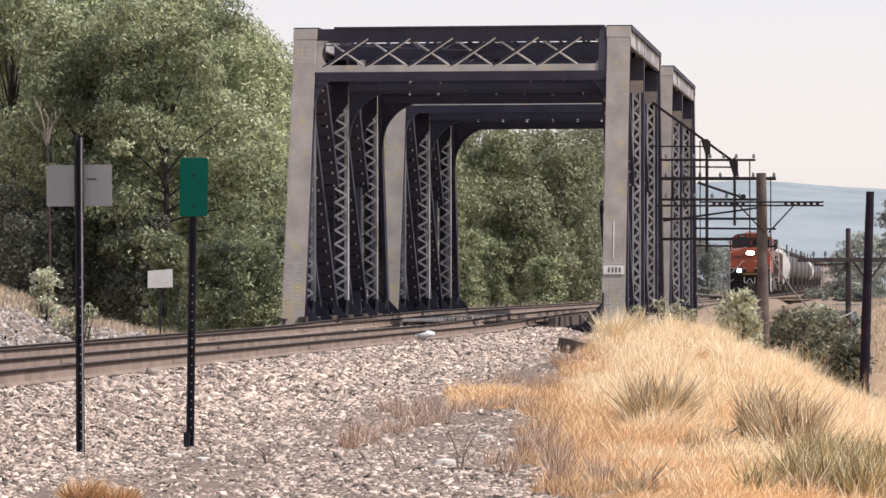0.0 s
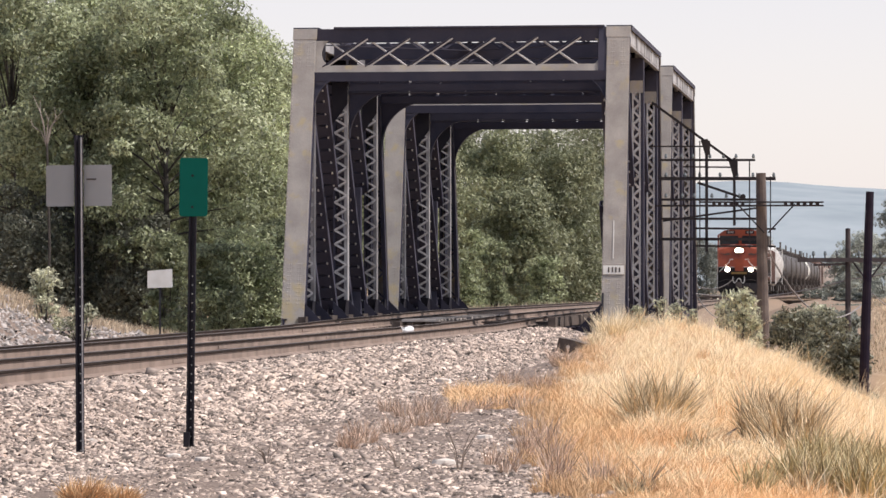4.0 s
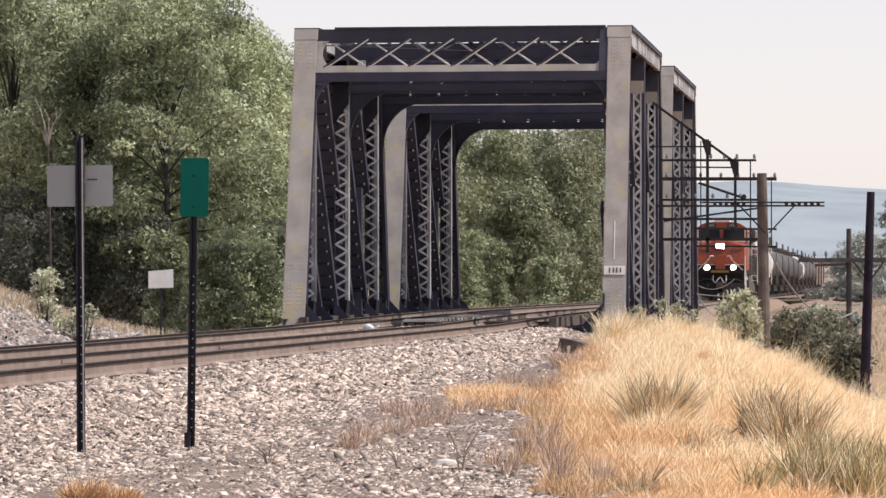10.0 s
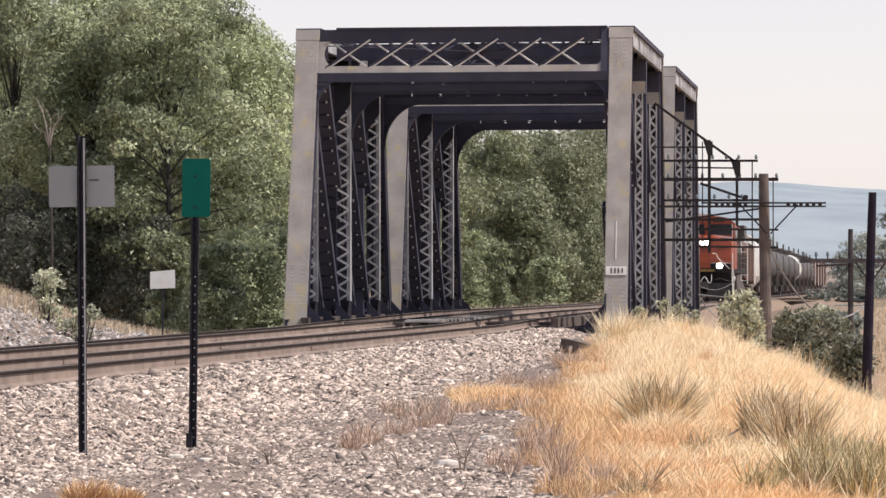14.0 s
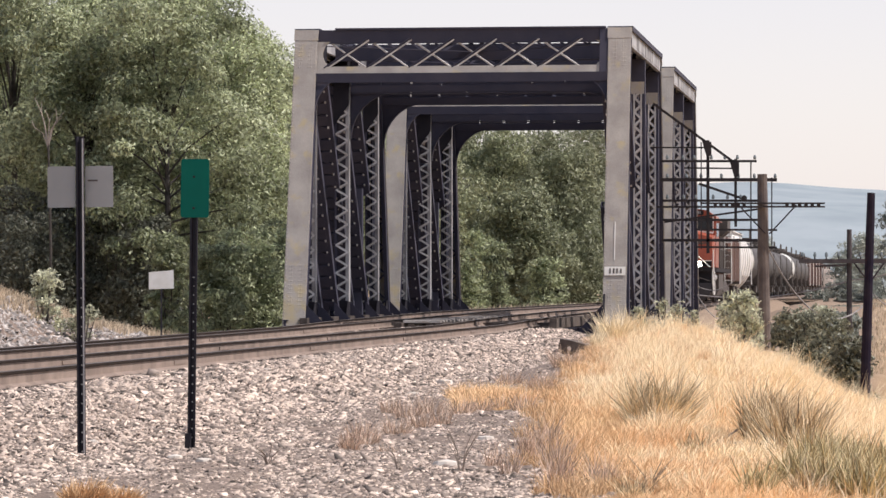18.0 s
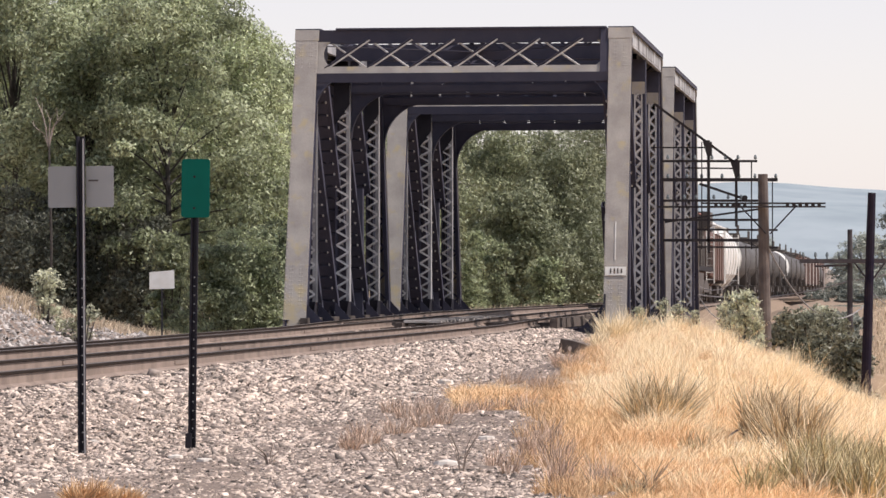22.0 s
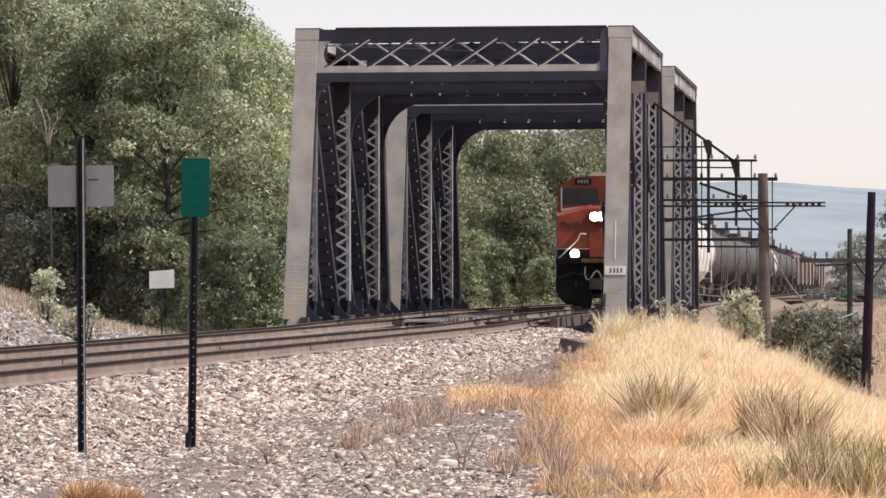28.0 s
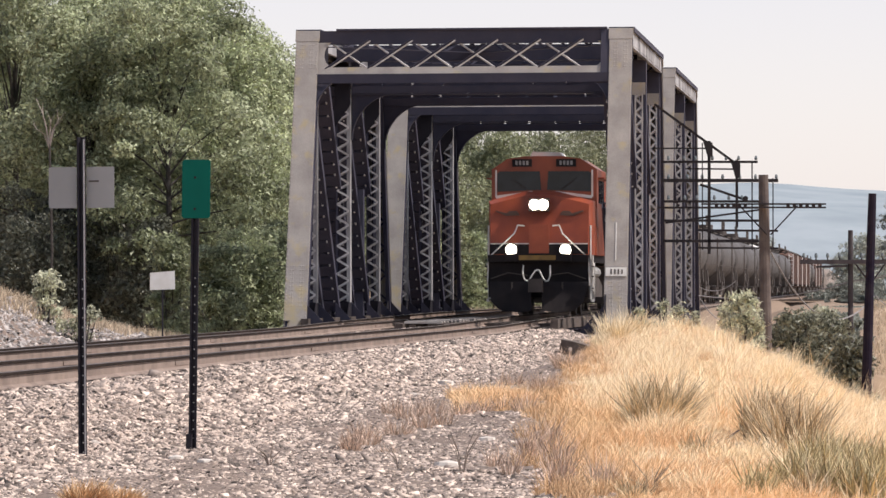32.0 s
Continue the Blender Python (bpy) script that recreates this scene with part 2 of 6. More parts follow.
# ---- mesh tools ----
class Shape:
    """Vertices and faces of one mesh, collected piece by piece."""

    def __init__(self):
        self.v, self.f = [], []

    def add(self, verts, faces):
        n = len(self.v)
        self.v += [tuple(p) for p in verts]
        self.f += [tuple(n + i for i in f) for f in faces]
        return self

    def box(self, c, size, m=None):
        hx, hy, hz = (k / 2 for k in size)
        pts = [Vector((sx * hx, sy * hy, sz * hz)) for sz in (-1, 1) for sx, sy in ((-1, -1), (1, -1), (1, 1), (-1, 1))]
        pts = [(m @ p if m else p) + Vector(c) for p in pts]
        return self.add(pts, [(0, 3, 2, 1), (4, 5, 6, 7), (0, 1, 5, 4), (1, 2, 6, 5), (2, 3, 7, 6), (3, 0, 4, 7)])

    def span(self, lo, hi):
        return self.box([(a + b) / 2 for a, b in zip(lo, hi)], [b - a for a, b in zip(lo, hi)])

    def beam(self, p, q, w, h, side=(1, 0, 0)):
        """A bar from p to q, w wide along side and h deep across."""
        p, q = Vector(p), Vector(q)
        d = (q - p).normalized()
        s = Vector(side)
        s = (s - d * s.dot(d)).normalized()
        u = d.cross(s)
        pts = [e + s * (a * w / 2) + u * (b * h / 2) for e in (p, q) for a, b in ((-1, -1), (1, -1), (1, 1), (-1, 1))]
        return self.add(pts, [(0, 3, 2, 1), (4, 5, 6, 7), (0, 1, 5, 4), (1, 2, 6, 5), (2, 3, 7, 6), (3, 0, 4, 7)])

    def tube(self, p, q, r, r2=None, n=8, caps=True):
        p, q = Vector(p), Vector(q)
        r2 = r if r2 is None else r2
        d = (q - p).normalized()
        a = d.orthogonal().normalized()
        b = d.cross(a)
        ring = [(math.cos(2 * math.pi * i / n), math.sin(2 * math.pi * i / n)) for i in range(n)]
        pts = [p + (a * c + b * s) * r for c, s in ring] + [q + (a * c + b * s) * r2 for c, s in ring]
        fs = [(i, (i + 1) % n, n + (i + 1) % n, n + i) for i in range(n)]
        if caps:
            fs += [tuple(range(n - 1, -1, -1)), tuple(range(n, 2 * n))]
        return self.add(pts, fs)

    def taper(self, pts, radii, n=10):
        """One skin of rings along pts."""
        base = len(self.v)
        d = (Vector(pts[-1]) - Vector(pts[0])).normalized()
        a = d.orthogonal().normalized()
        b = d.cross(a)
        for p, r in zip(pts, radii):
            self.v += [tuple(Vector(p) + (a * math.cos(2 * math.pi * i / n) + b * math.sin(2 * math.pi * i / n)) * r) for i in range(n)]
        for k in range(len(pts) - 1):
            self.f += [(base + k * n + i, base + k * n + (i + 1) % n, base + (k + 1) * n + (i + 1) % n, base + (k + 1) * n + i) for i in range(n)]
        self.f += [tuple(base + i for i in range(n)), tuple(base + (len(pts) - 1) * n + i for i in range(n))]
        return self

    def channel(self, p, q, width, depth, flange, side, k):
        """A C-shaped bar along p to q on the side k (-1 or 1) of a built-up member."""
        p, q, side = Vector(p), Vector(q), Vector(side)
        d = (q - p).normalized()
        s = (side - d * side.dot(d)).normalized()
        u = d.cross(s)
        w, f, h, t = width / 2, flange, depth / 2, 0.02
        prof = [(w, -h), (w, h), (w - f, h), (w - f, h - t), (w - t, h - t), (w - t, t - h), (w - f, t - h), (w - f, -h)]
        n = len(prof)
        pts = [e + s * (k * a) + u * b for e in (p, q) for a, b in prof]
        return self.add(pts, [(i, (i + 1) % n, n + (i + 1) % n, n + i) for i in range(n)] + [tuple(range(n)), tuple(range(n, 2 * n))])

    def path(self, pts, r, n=5):
        for a, b in zip(pts, pts[1:]):
            self.tube(a, b, r, n=n, caps=False)
        return self

    def prism(self, outline, axis, lo, hi):
        """A flat outline of (a, b) drawn out along axis 'x', 'y' or 'z' from lo to hi."""
        put = {"x": lambda a, b, t: (t, a, b), "y": lambda a, b, t: (a, t, b), "z": lambda a, b, t: (a, b, t)}[axis]
        n = len(outline)
        pts = [put(a, b, lo) for a, b in outline] + [put(a, b, hi) for a, b in outline]
        fs = [(i, (i + 1) % n, n + (i + 1) % n, n + i) for i in range(n)] + [tuple(range(n - 1, -1, -1)), tuple(range(n, 2 * n))]
        return self.add(pts, fs)

    def moved(self, m):
        self.v = [tuple(m @ Vector(p)) for p in self.v]
        return self

    def mesh(self, name, mat, smooth=False):
        me = bpy.data.meshes.new(name)
        me.from_pydata(self.v, [], self.f)
        b = bmesh.new()
        b.from_mesh(me)
        if len(self.f) < 30000:
            bmesh.ops.recalc_face_normals(b, faces=b.faces)
        b.to_mesh(me)
        b.free()
        me.materials.append(mat)
        if smooth:
            me.polygons.foreach_set("use_smooth", [True] * len(me.polygons))
        me.update()
        return me


def part(name, shape, mat, parent, label="", smooth=False):
    ob = new(name, shape.mesh(name, mat, smooth))
    ob.parent = parent
    return tagged(ob, label)


def share(name, mesh, parent, m):
    ob = new(name, mesh)
    ob.parent, ob.matrix_basis = parent, m
    return ob


def thing(name, label, category, group="", m=None, kind=""):
    ob = new(name)
    ob.matrix_basis = m or Matrix()
    return tagged(ob, label, category, group, kind)


def solid(name, shape, mat, label, category="", group="", kind="", m=None, smooth=False):
    ob = new(name, shape.mesh(name, mat, smooth))
    ob.matrix_basis = m or Matrix()
    return tagged(ob, label, category, group, kind)


def at(x, y, s):
    """The place that shows at (x, y) where a metre spans s."""
    return Vector(((x - 784) / s, LENS / s, EYE[2] + (508 - y) / s))


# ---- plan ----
TAN = 0.1217                       # slope of the line across the view
TURN = -math.degrees(math.atan(TAN))
BRIDGE = pose(0.26, 98.0, 0, 0, 0, -math.degrees(math.atan(0.1255)))
COS = math.cos(math.atan(TAN))


def track_x(y):
    return TAN * y - 10.52


def track_dip(y, v=0.0):
    """How far the track dips beside the bridge, fitted to the camera's view, at the offset v from the near track's
    centre.
    """
    near = np.interp(y, (40, 92, 101.5, 110, 122), (0.14, 0.146, 0.08, 0.03, 0.0))
    far = np.interp(y, (56, 79, 101, 126), (0.185, 0.16, 0.1, 0.0))
    edge = np.interp(y, (60, 77, 91, 101, 122), (0.25, 0.21, 0.19, 0.11, 0.0))
    return float(np.interp(v, (-4.6, -3.1, -0.755), (edge, far, near)))


def smooth(a, b, t):
    k = min(1.0, max(0.0, (t - a) / (b - a)))
    return k * k * (3 - 2 * k)


def grass_edge(y):
    return float(np.interp(y, (24, 33, 40, 52, 65, 78, 90), (1.2, 1.15, 1.15, 1.5, 2.6, 3.25, 3.7)))


def height(x, y):
    v = (x - track_x(y)) * COS
    wob = noise.noise((x * 0.35, y * 0.12, 0)) * 0.09 + noise.noise((x * 1.3, y * 0.6, 3)) * 0.03
    # track bed with shoulders
    bed = -0.2 - track_dip(y, v) * (1 if v < 3 else 0) + 0.06 * math.exp(-((v + 1.93) / 0.45) ** 2)
    right = -0.76 + float(np.interp(y, (38, 50, 60, 80, 92), (0.0, 0.1, 0.26, 0.5, 0.56))) * smooth(3.2, 5.5, v)
    z = bed + (right - bed) * smooth(1.55, 3.7, v)
    left = -0.75
    z = z if v > -2 else bed + (left - bed) * smooth(-5.7, -7.4, v)
    # low bank beyond the far track
    z += 2.0 * smooth(-6.8, -10, v) * (1 - smooth(72, 104, y)) * (1 - 0.6 * smooth(30, 0, y))
    # the bank falls away to the river on the right
    edge = float(np.interp(y, (25, 40, 50, 60, 80, 95), (2.6, 2.95, 3.7, 4.4, 5.3, 5.45))) + 0.25 * noise.noise((0, y * 0.12, 5))
    over = max(0.0, x - edge)
    depth = 8.0 - 4.4 * smooth(98, 125, y)
    z -= depth * (1 - math.exp(-0.5 * over * over / (over + 0.7) / depth)) * (1 - smooth(115, 190, y))
    z -= 0.09 * max(0.0, over - 2.6) ** 2 * smooth(45, 60, y) * (1 - smooth(95, 105, y)) if over < 8 else 0
    z += 0.2 * math.exp(-((x - 4.5) / 1.1) ** 2 - ((y - 87) / 6) ** 2)
    # the channel under the bridge
    along = y - 98.0 + (x - 0.26) * TAN
    ch = smooth(0.4, 3.4, along) * (1 - smooth(33.5, 37, along))
    z = z * (1 - ch) + ch * min(z, -4.6)
    if v > 0 and x > 0:
        wob += 0.16 * noise.noise((x * 0.9, y * 0.28, 7)) * smooth(0, 1.2, x - grass_edge(min(max(y, 24), 90)))
    wob -= 0.13 * gully(x, y)
    near_tracks = smooth(1.6, 3.2, v) + smooth(-5.6, -7, v)
    return z + wob * min(1, near_tracks)


def gully(x, y):
    """A narrow washed-out runnel down the grassy bank, from 0 to 1."""
    return (1 - smooth(0.05, 0.17, abs(x - 2.93 - 0.05 * math.sin(y * 1.7)))) * smooth(34.2, 35.2, y) * (1 - smooth(40.2, 41.4, y))


def straw(x, y):
    """How far dead grass covers the stones here, from 0 to 1."""
    v = x - track_x(y)
    n1 = 0.4 * noise.noise((x * 1.5, y * 0.6, 9.0))
    if v > 0:
        return (1 - 0.9 * gully(x, y)) * smooth(-0.2, 0.5, x - grass_edge(min(y, 92)) + n1) * (1 if y < 96 else 0.2 + 0.4 * smooth(112, 130, y) * smooth(9.3, 10.8, v))
    return 0.45 * smooth(-8.2, -10.0, v + n1)


def ground():
    xs = sorted(set([-2500, -1200, -600, -300, -150, -90, -60, -40, -28] + [round(-20 + 0.5 * i, 2) for i in range(25)] + [round(-7.8 + 0.2 * i, 2) for i in range(90)] + [round(10.5 + 0.5 * i, 2) for i in range(20)] + [22, 26, 32, 40, 55, 75, 100, 150, 300, 600, 1200, 2500]))
    ys = sorted(set([-2000, -600, -200, -60, -20, 0, 10, 18] + [round(24 + 0.5 * i, 2) for i in range(168)] + [108 + 1.0 * i for i in range(40)] + [150 + 6 * i for i in range(30)] + [340, 400, 500, 700, 1000, 1600, 2600, 4200]))
    s = Shape()
    for y in ys:
        for x in xs:
            xx = x + (track_x(min(max(y, 0), 330)) if abs(x) <= 22 else 0) * (1 if abs(x) <= 20 else 0.9)
            s.v.append((xx, y, height(xx, y)))
    w = len(xs)
    for j in range(len(ys) - 1):
        for i in range(w - 1):
            a = j * w + i
            s.f.append((a, a + 1, a + w + 1, a + w))
    ob = solid("ground", s, GROUND, "stony railway ground turning to dry earth and straw away from the tracks", "ground", kind="structure", smooth=True)
    at_cov = ob.data.attributes.new("straw_cover", 'FLOAT', 'POINT')
    at_cov.data.foreach_set("value", [straw(x, y) for x, y, z in s.v])
    return ob


GROUND = material("stony_ground", (0.25, 0.185, 0.146), (0.16, 0.118, 0.095), scale=1.4, rough=0.95, bump=1.0, bump_scale=16, speck=0.6, blotch=0.5)
gt = GROUND.node_tree
cov = gt.nodes.new("ShaderNodeAttribute")
cov.attribute_name = "straw_cover"
gm = gt.nodes.new("ShaderNodeMix")
gm.data_type = 'RGBA'
gm.inputs[7].default_value = (0.58, 0.39, 0.21, 1)
gsrc = gt.nodes["Principled BSDF"].inputs["Base Color"].links[0].from_socket
gt.links.new(gsrc, gm.inputs[6])
gt.links.new(cov.outputs["Fac"], gm.inputs[0])
gt.links.new(gm.outputs[2], gt.nodes["Principled BSDF"].inputs["Base Color"])
ground()


# ---- tracks ----
def rail(name, v, label):
    """One rail from near the eye into the distance; v: offset from the near track's centre line."""
    prof = [(-0.075, -0.185), (0.075, -0.185), (0.07, -0.17), (0.009, -0.145), (0.009, -0.042), (0.037, -0.033), (0.037, -0.006), (0.03, 0), (-0.03, 0), (-0.037, -0.006), (-0.037, -0.033), (-0.009, -0.042), (-0.009, -0.145), (-0.07, -0.17)]
    th = thing(name, label, "rail", "running rails", pose(track_x(20) + v / COS, 20, 0, 0, 0, TURN))
    n = len(prof)
    stations = [4.0 * k for k in range(31)] + [130 + 30 * k for k in range(9)] + [900]
    web = Shape()
    pts = []
    for k in range(41):
        yy = stations[k]
        w = 0.006 * math.sin(k * 1.7 + v)
        pts += [(a + w, yy, b - track_dip(20 + yy * COS, v)) for a, b in prof]
    web.v = pts
    for k in range(40):
        for i in range(n):
            if i in (4, 5, 6, 7, 8, 9, 10):
                continue
            j = (i + 1) % n
            web.f.append((k * n + i, k * n + j, (k + 1) * n + j, (k + 1) * n + i))
    web.f += [tuple(range(n)), tuple(range(40 * n, 41 * n))]
    part("rail_web_and_foot", web, RUST, th, "rust-brown web and foot")
    head = Shape()
    for k in range(41):
        yy = stations[k]
        w = 0.006 * math.sin(k * 1.7 + v)
        head.v += [(a + w, yy, b + 0.001 - track_dip(20 + yy * COS, v)) for a, b in (prof[6], prof[7], prof[8], prof[9])]
    side = Shape()
    side.v = list(web.v)
    for k in range(40):
        side.f += [(k * n + i, k * n + i + 1, (k + 1) * n + i + 1, (k + 1) * n + i) for i in (4, 5, 9, 10)]
    part("rail_head_edge", side, RAILSIDE, th, "dark edge under the running head, its shadow put into colour")
    for k in range(40):
        for i in range(3):
            head.f.append((k * 4 + i, k * 4 + i + 1, k * 4 + i + 5, k * 4 + i + 4))
    part("rail_head", head, RAILTOP, th, "worn shiny running head")
    for y in (30.2, 42.0, 53.9, 65.8, 77.6, 89.5, 101.4):
        dip = track_dip(20.45 + y * COS, v)
        part("joint_bar", Shape().span((0.009, y, -0.125 - dip), (0.022, y + 0.9, -0.07 - dip)), RUST, th)
    return th


for label, v in (("near rail of the near track, rusty with a worn head", 0.755), ("far rail of the near track, rusty with a worn head", -0.755),
                 ("near rail of the far track, rusty with a worn head", -3.1), ("far rail of the far track, rusty with a worn head", -4.6)):
    rail("rail", v, label)

tie_mesh = Shape().span((-1.3, -0.115, -0.18), (1.3, 0.115, 0)).mesh("tie", TIE)
for name, v in (("near_track_ties", 0.0), ("far_track_ties", -3.85)):
    row = thing(name, "dark weathered timber ties bedded in pale gravel", "ties", m=pose(0, 0, 0), kind="structure")
    for i in range(130):
        y = 34 + 0.52 * i
        share("tie", tie_mesh, row, pose(track_x(y) + v / COS, y, -0.186 - track_dip(y, v) + random.uniform(-0.012, 0.006), 0, 0, TURN + random.uniform(-0.6, 0.6)))
    rest = Shape()
    for i in range(330):
        y = 34 + 0.52 * (130 + i)
        rest.box((track_x(y) + v / COS, y, -0.27), (2.6, 0.23, 0.17), Matrix.Rotation(radians(TURN), 3, 'Z'))
    tagged(part("tie_run", rest, TIE, row), kind="stuff")


# ---- the truss bridge ----
HALF, TOP, HIP, MID, FARHIP, LENGTH, PITCH = 4.3, 7.85, 2.27, 8.3, 14.3, 16.57, 18.45


def laced(shape, p, q, width, depth, pitch, side, bar=0.055):
    """Zigzag lacing on the two faces of a built-up member from p to q."""
    p, q, side = Vector(p), Vector(q), Vector(side)
    d = q - p
    n = max(2, int(d.length / pitch))
    s = (side - d.normalized() * side.dot(d.normalized())).normalized()
    u = d.normalized().cross(s)
    for f in (-1, 1):
        for i in range(n):
            a, b = p + d * (i / n), p + d * ((i + 1) / n)
            k = 1 if i % 2 else -1
            shape.beam(a + s * (k * width / 2) + u * (f * depth / 2), b - s * (k * width / 2) + u * (f * depth / 2), bar, 0.012, side=s)


def built_up(name, th, p, q, width, depth, flange, pitch, mat, bar=0.05, lace_from=None, lace_to=None, lacing_mat=None, lace_width=None):
    """Two channels with lacing between them; the first channel carries the lacing."""
    first = part(name, Shape().channel(p, q, width, depth, flange, (1, 0, 0), 1), mat, th)
    # the left channel's shade is put into its colour
    part(name, Shape().channel(p, q, width, depth, flange * 0.6, (1, 0, 0), -1), SHADE_STEEL, th)
    la = Shape()
    laced(la, lace_from or p, lace_to or q, lace_width or width - 0.07, depth + 0.012, pitch, (1, 0, 0), bar)
    tagged(part("lacing", la, lacing_mat or mat, first), kind="stuff")
    return first


def rivet_rows(shape, p, q, offsets, out, pitch, side, r=0.022):
    """Rows of domed rivet heads along p to q, set off along side and standing out."""
    p, q, side, out = Vector(p), Vector(q), Vector(side), Vector(out).normalized()
    n = int((q - p).length / pitch)
    b = out.cross(side).normalized()
    for i in range(n + 1):
        c0 = p + (q - p) * ((i + 0.5) / (n + 1))
        for o in offsets:
            c = c0 + side * o
            ring = [c + (side * math.cos(a) + b * math.sin(a)) * r for a in (0.5, 2.07, 3.64, 5.21)]
            shape.add([*ring, c + out * 0.016], [(0, 1, 4), (1, 2, 4), (2, 3, 4), (3, 0, 4)])


def frame_across(th, name, y, z_top, z_bot, lean, knee, label, bays=6, pale=STEEL):
    """Cross frame between the trusses: top and bottom strut, crossed lacing, curved knee plates. lean: metres along y per metre of drop."""
    w = HALF - 0.29
    # shadow on the top strut is put into its dark colour
    fr = part(name, Shape().span((-w, y - 0.1, z_top - (0.37 if pale is STEEL else 0.14)), (w, y + 0.1, z_top)), SHADE_STEEL, th, label)

    def pt(x, z, o=0.0):
        return (x, y + lean * (z_top - z) + o, z)
    low = Shape()
    low.beam(pt(-w, z_bot + 0.1), pt(w, z_bot + 0.1), 0.2, 0.16, side=(0, lean, -1)).beam(pt(-w, z_bot - 0.03, 0.12), pt(w, z_bot - 0.03, 0.12), 0.03, 0.4, side=(0, 0, 1))
    part("lower_strut", low, pale, fr)
    if pale is STEEL:
        part("bottom_flange", Shape().beam(pt(-w, z_bot - 0.1, -0.1), pt(w, z_bot - 0.1, -0.1), 0.03, 0.25, side=(0, 1, 0)), SHADE_STEEL, fr)
        part("top_cover", Shape().span((-w + 0.5, y - 0.16, z_top), (w - 0.1, y + 0.16, z_top + 0.05)), SHADE_STEEL, fr)
    if pale is SHADE_STEEL:
        # plates added to block the sky that shows between the frames
        for i in range(9):
            xa, xb = -w + 2 * w * i / 9 + 0.03, -w + 2 * w * (i + 1) / 9 - 0.02 - 0.03 * (i % 3)
            zt = z_bot + 0.54 + 0.05 * (i % 2)
            part("web_plate", Shape().add([pt(xa, z_bot + 0.1), pt(xb, z_bot + 0.1), pt(xb, zt), pt(xa, zt), pt(xa, z_bot + 0.1, 0.02), pt(xb, z_bot + 0.1, 0.02), pt(xb, zt, 0.02), pt(xa, zt, 0.02)],
                                          [(0, 1, 2, 3), (7, 6, 5, 4), (0, 4, 5, 1), (3, 2, 6, 7), (0, 3, 7, 4), (1, 5, 6, 2)]), SHADE_STEEL, fr)
    lo, step = -w + 0.27, 1.17
    for k in range(bays):
        for j in (0, 1):
            x0, x1 = lo + k * step, lo + (k + 1) * step
            a, b = (x0, x1) if j else (x1, x0)
            o = -0.05 if j else 0.05
            part("lattice_bar", Shape().beam(pt(a, z_bot + 0.14, o), pt(b, z_top - 0.28, o), 0.04 if j else 0.06, 0.02, side=(1, 0, 0.9 if j else -0.9)), LIT_LACE if pale is STEEL else pale, fr)
            if j and pale is STEEL:
                part("angle_leg", Shape().beam(pt(a - 0.04, z_bot + 0.17, -0.075), pt(b - 0.04, z_top - 0.25, -0.075), 0.075, 0.015, side=(1, 0, 0.9)), SHADE_STEEL, fr)
    for sx in (-1, 1):
        arc = [(sx * w, z_bot)] + [(sx * (w - knee + knee * math.cos(a)), z_bot - knee + knee * math.sin(a)) for a in [radians(90 - 9 * i) for i in range(11)]]
        n = len(arc)
        s = Shape()
        for f in (-0.015, 0.015):
            s.v += [pt(x, z, f) for x, z in arc]
        s.f = [tuple(range(n)), tuple(range(2 * n - 1, n - 1, -1))] + [(i, (i + 1) % n, n + (i + 1) % n, n + i) for i in range(n)]
        kp = part("knee_plate", s, SHADE_STEEL, fr)
        lip = Shape()
        for (x0, z0), (x1, z1) in zip(arc[1:], arc[2:]):
            lip.beam(pt(x0, z0), pt(x1, z1), 0.2, 0.02, side=(0, 1, 0))
        part("curved_flange", lip, SHADE_STEEL, kp)
        c = Shape()
        arc2 = [(sx * w, z_top - 0.3), (sx * w, z_bot + 0.15)] + [(sx * (w - 0.62 + 0.45 * math.cos(a)), (z_top + z_bot) / 2 - 0.05 + 0.42 * math.sin(a)) for a in [radians(-70 + 20 * i) for i in range(8)]]
        n = len(arc2)
        for f in (-0.015, 0.015):
            c.v += [pt(x, z, f) for x, z in arc2]
        c.f = [tuple(range(n)), tuple(range(2 * n - 1, n - 1, -1))] + [(i, (i + 1) % n, n + (i + 1) % n, n + i) for i in range(n)]
        part("corner_plate", c, pale, fr)
    if pale is STEEL:
        # dark strip laid over the frame's right end
        part("side_angle", Shape().add([pt(xx, zz, o) for o in (-0.12, -0.09) for xx, zz in ((w - 0.25, z_bot + 0.02), (w, z_bot + 0.02), (w, z_top), (w - 0.25, z_top))],
                                       [(0, 1, 2, 3), (7, 6, 5, 4), (0, 4, 5, 1), (1, 5, 6, 2), (2, 6, 7, 3), (3, 7, 4, 0)]), SHADE_STEEL, fr)
    return fr


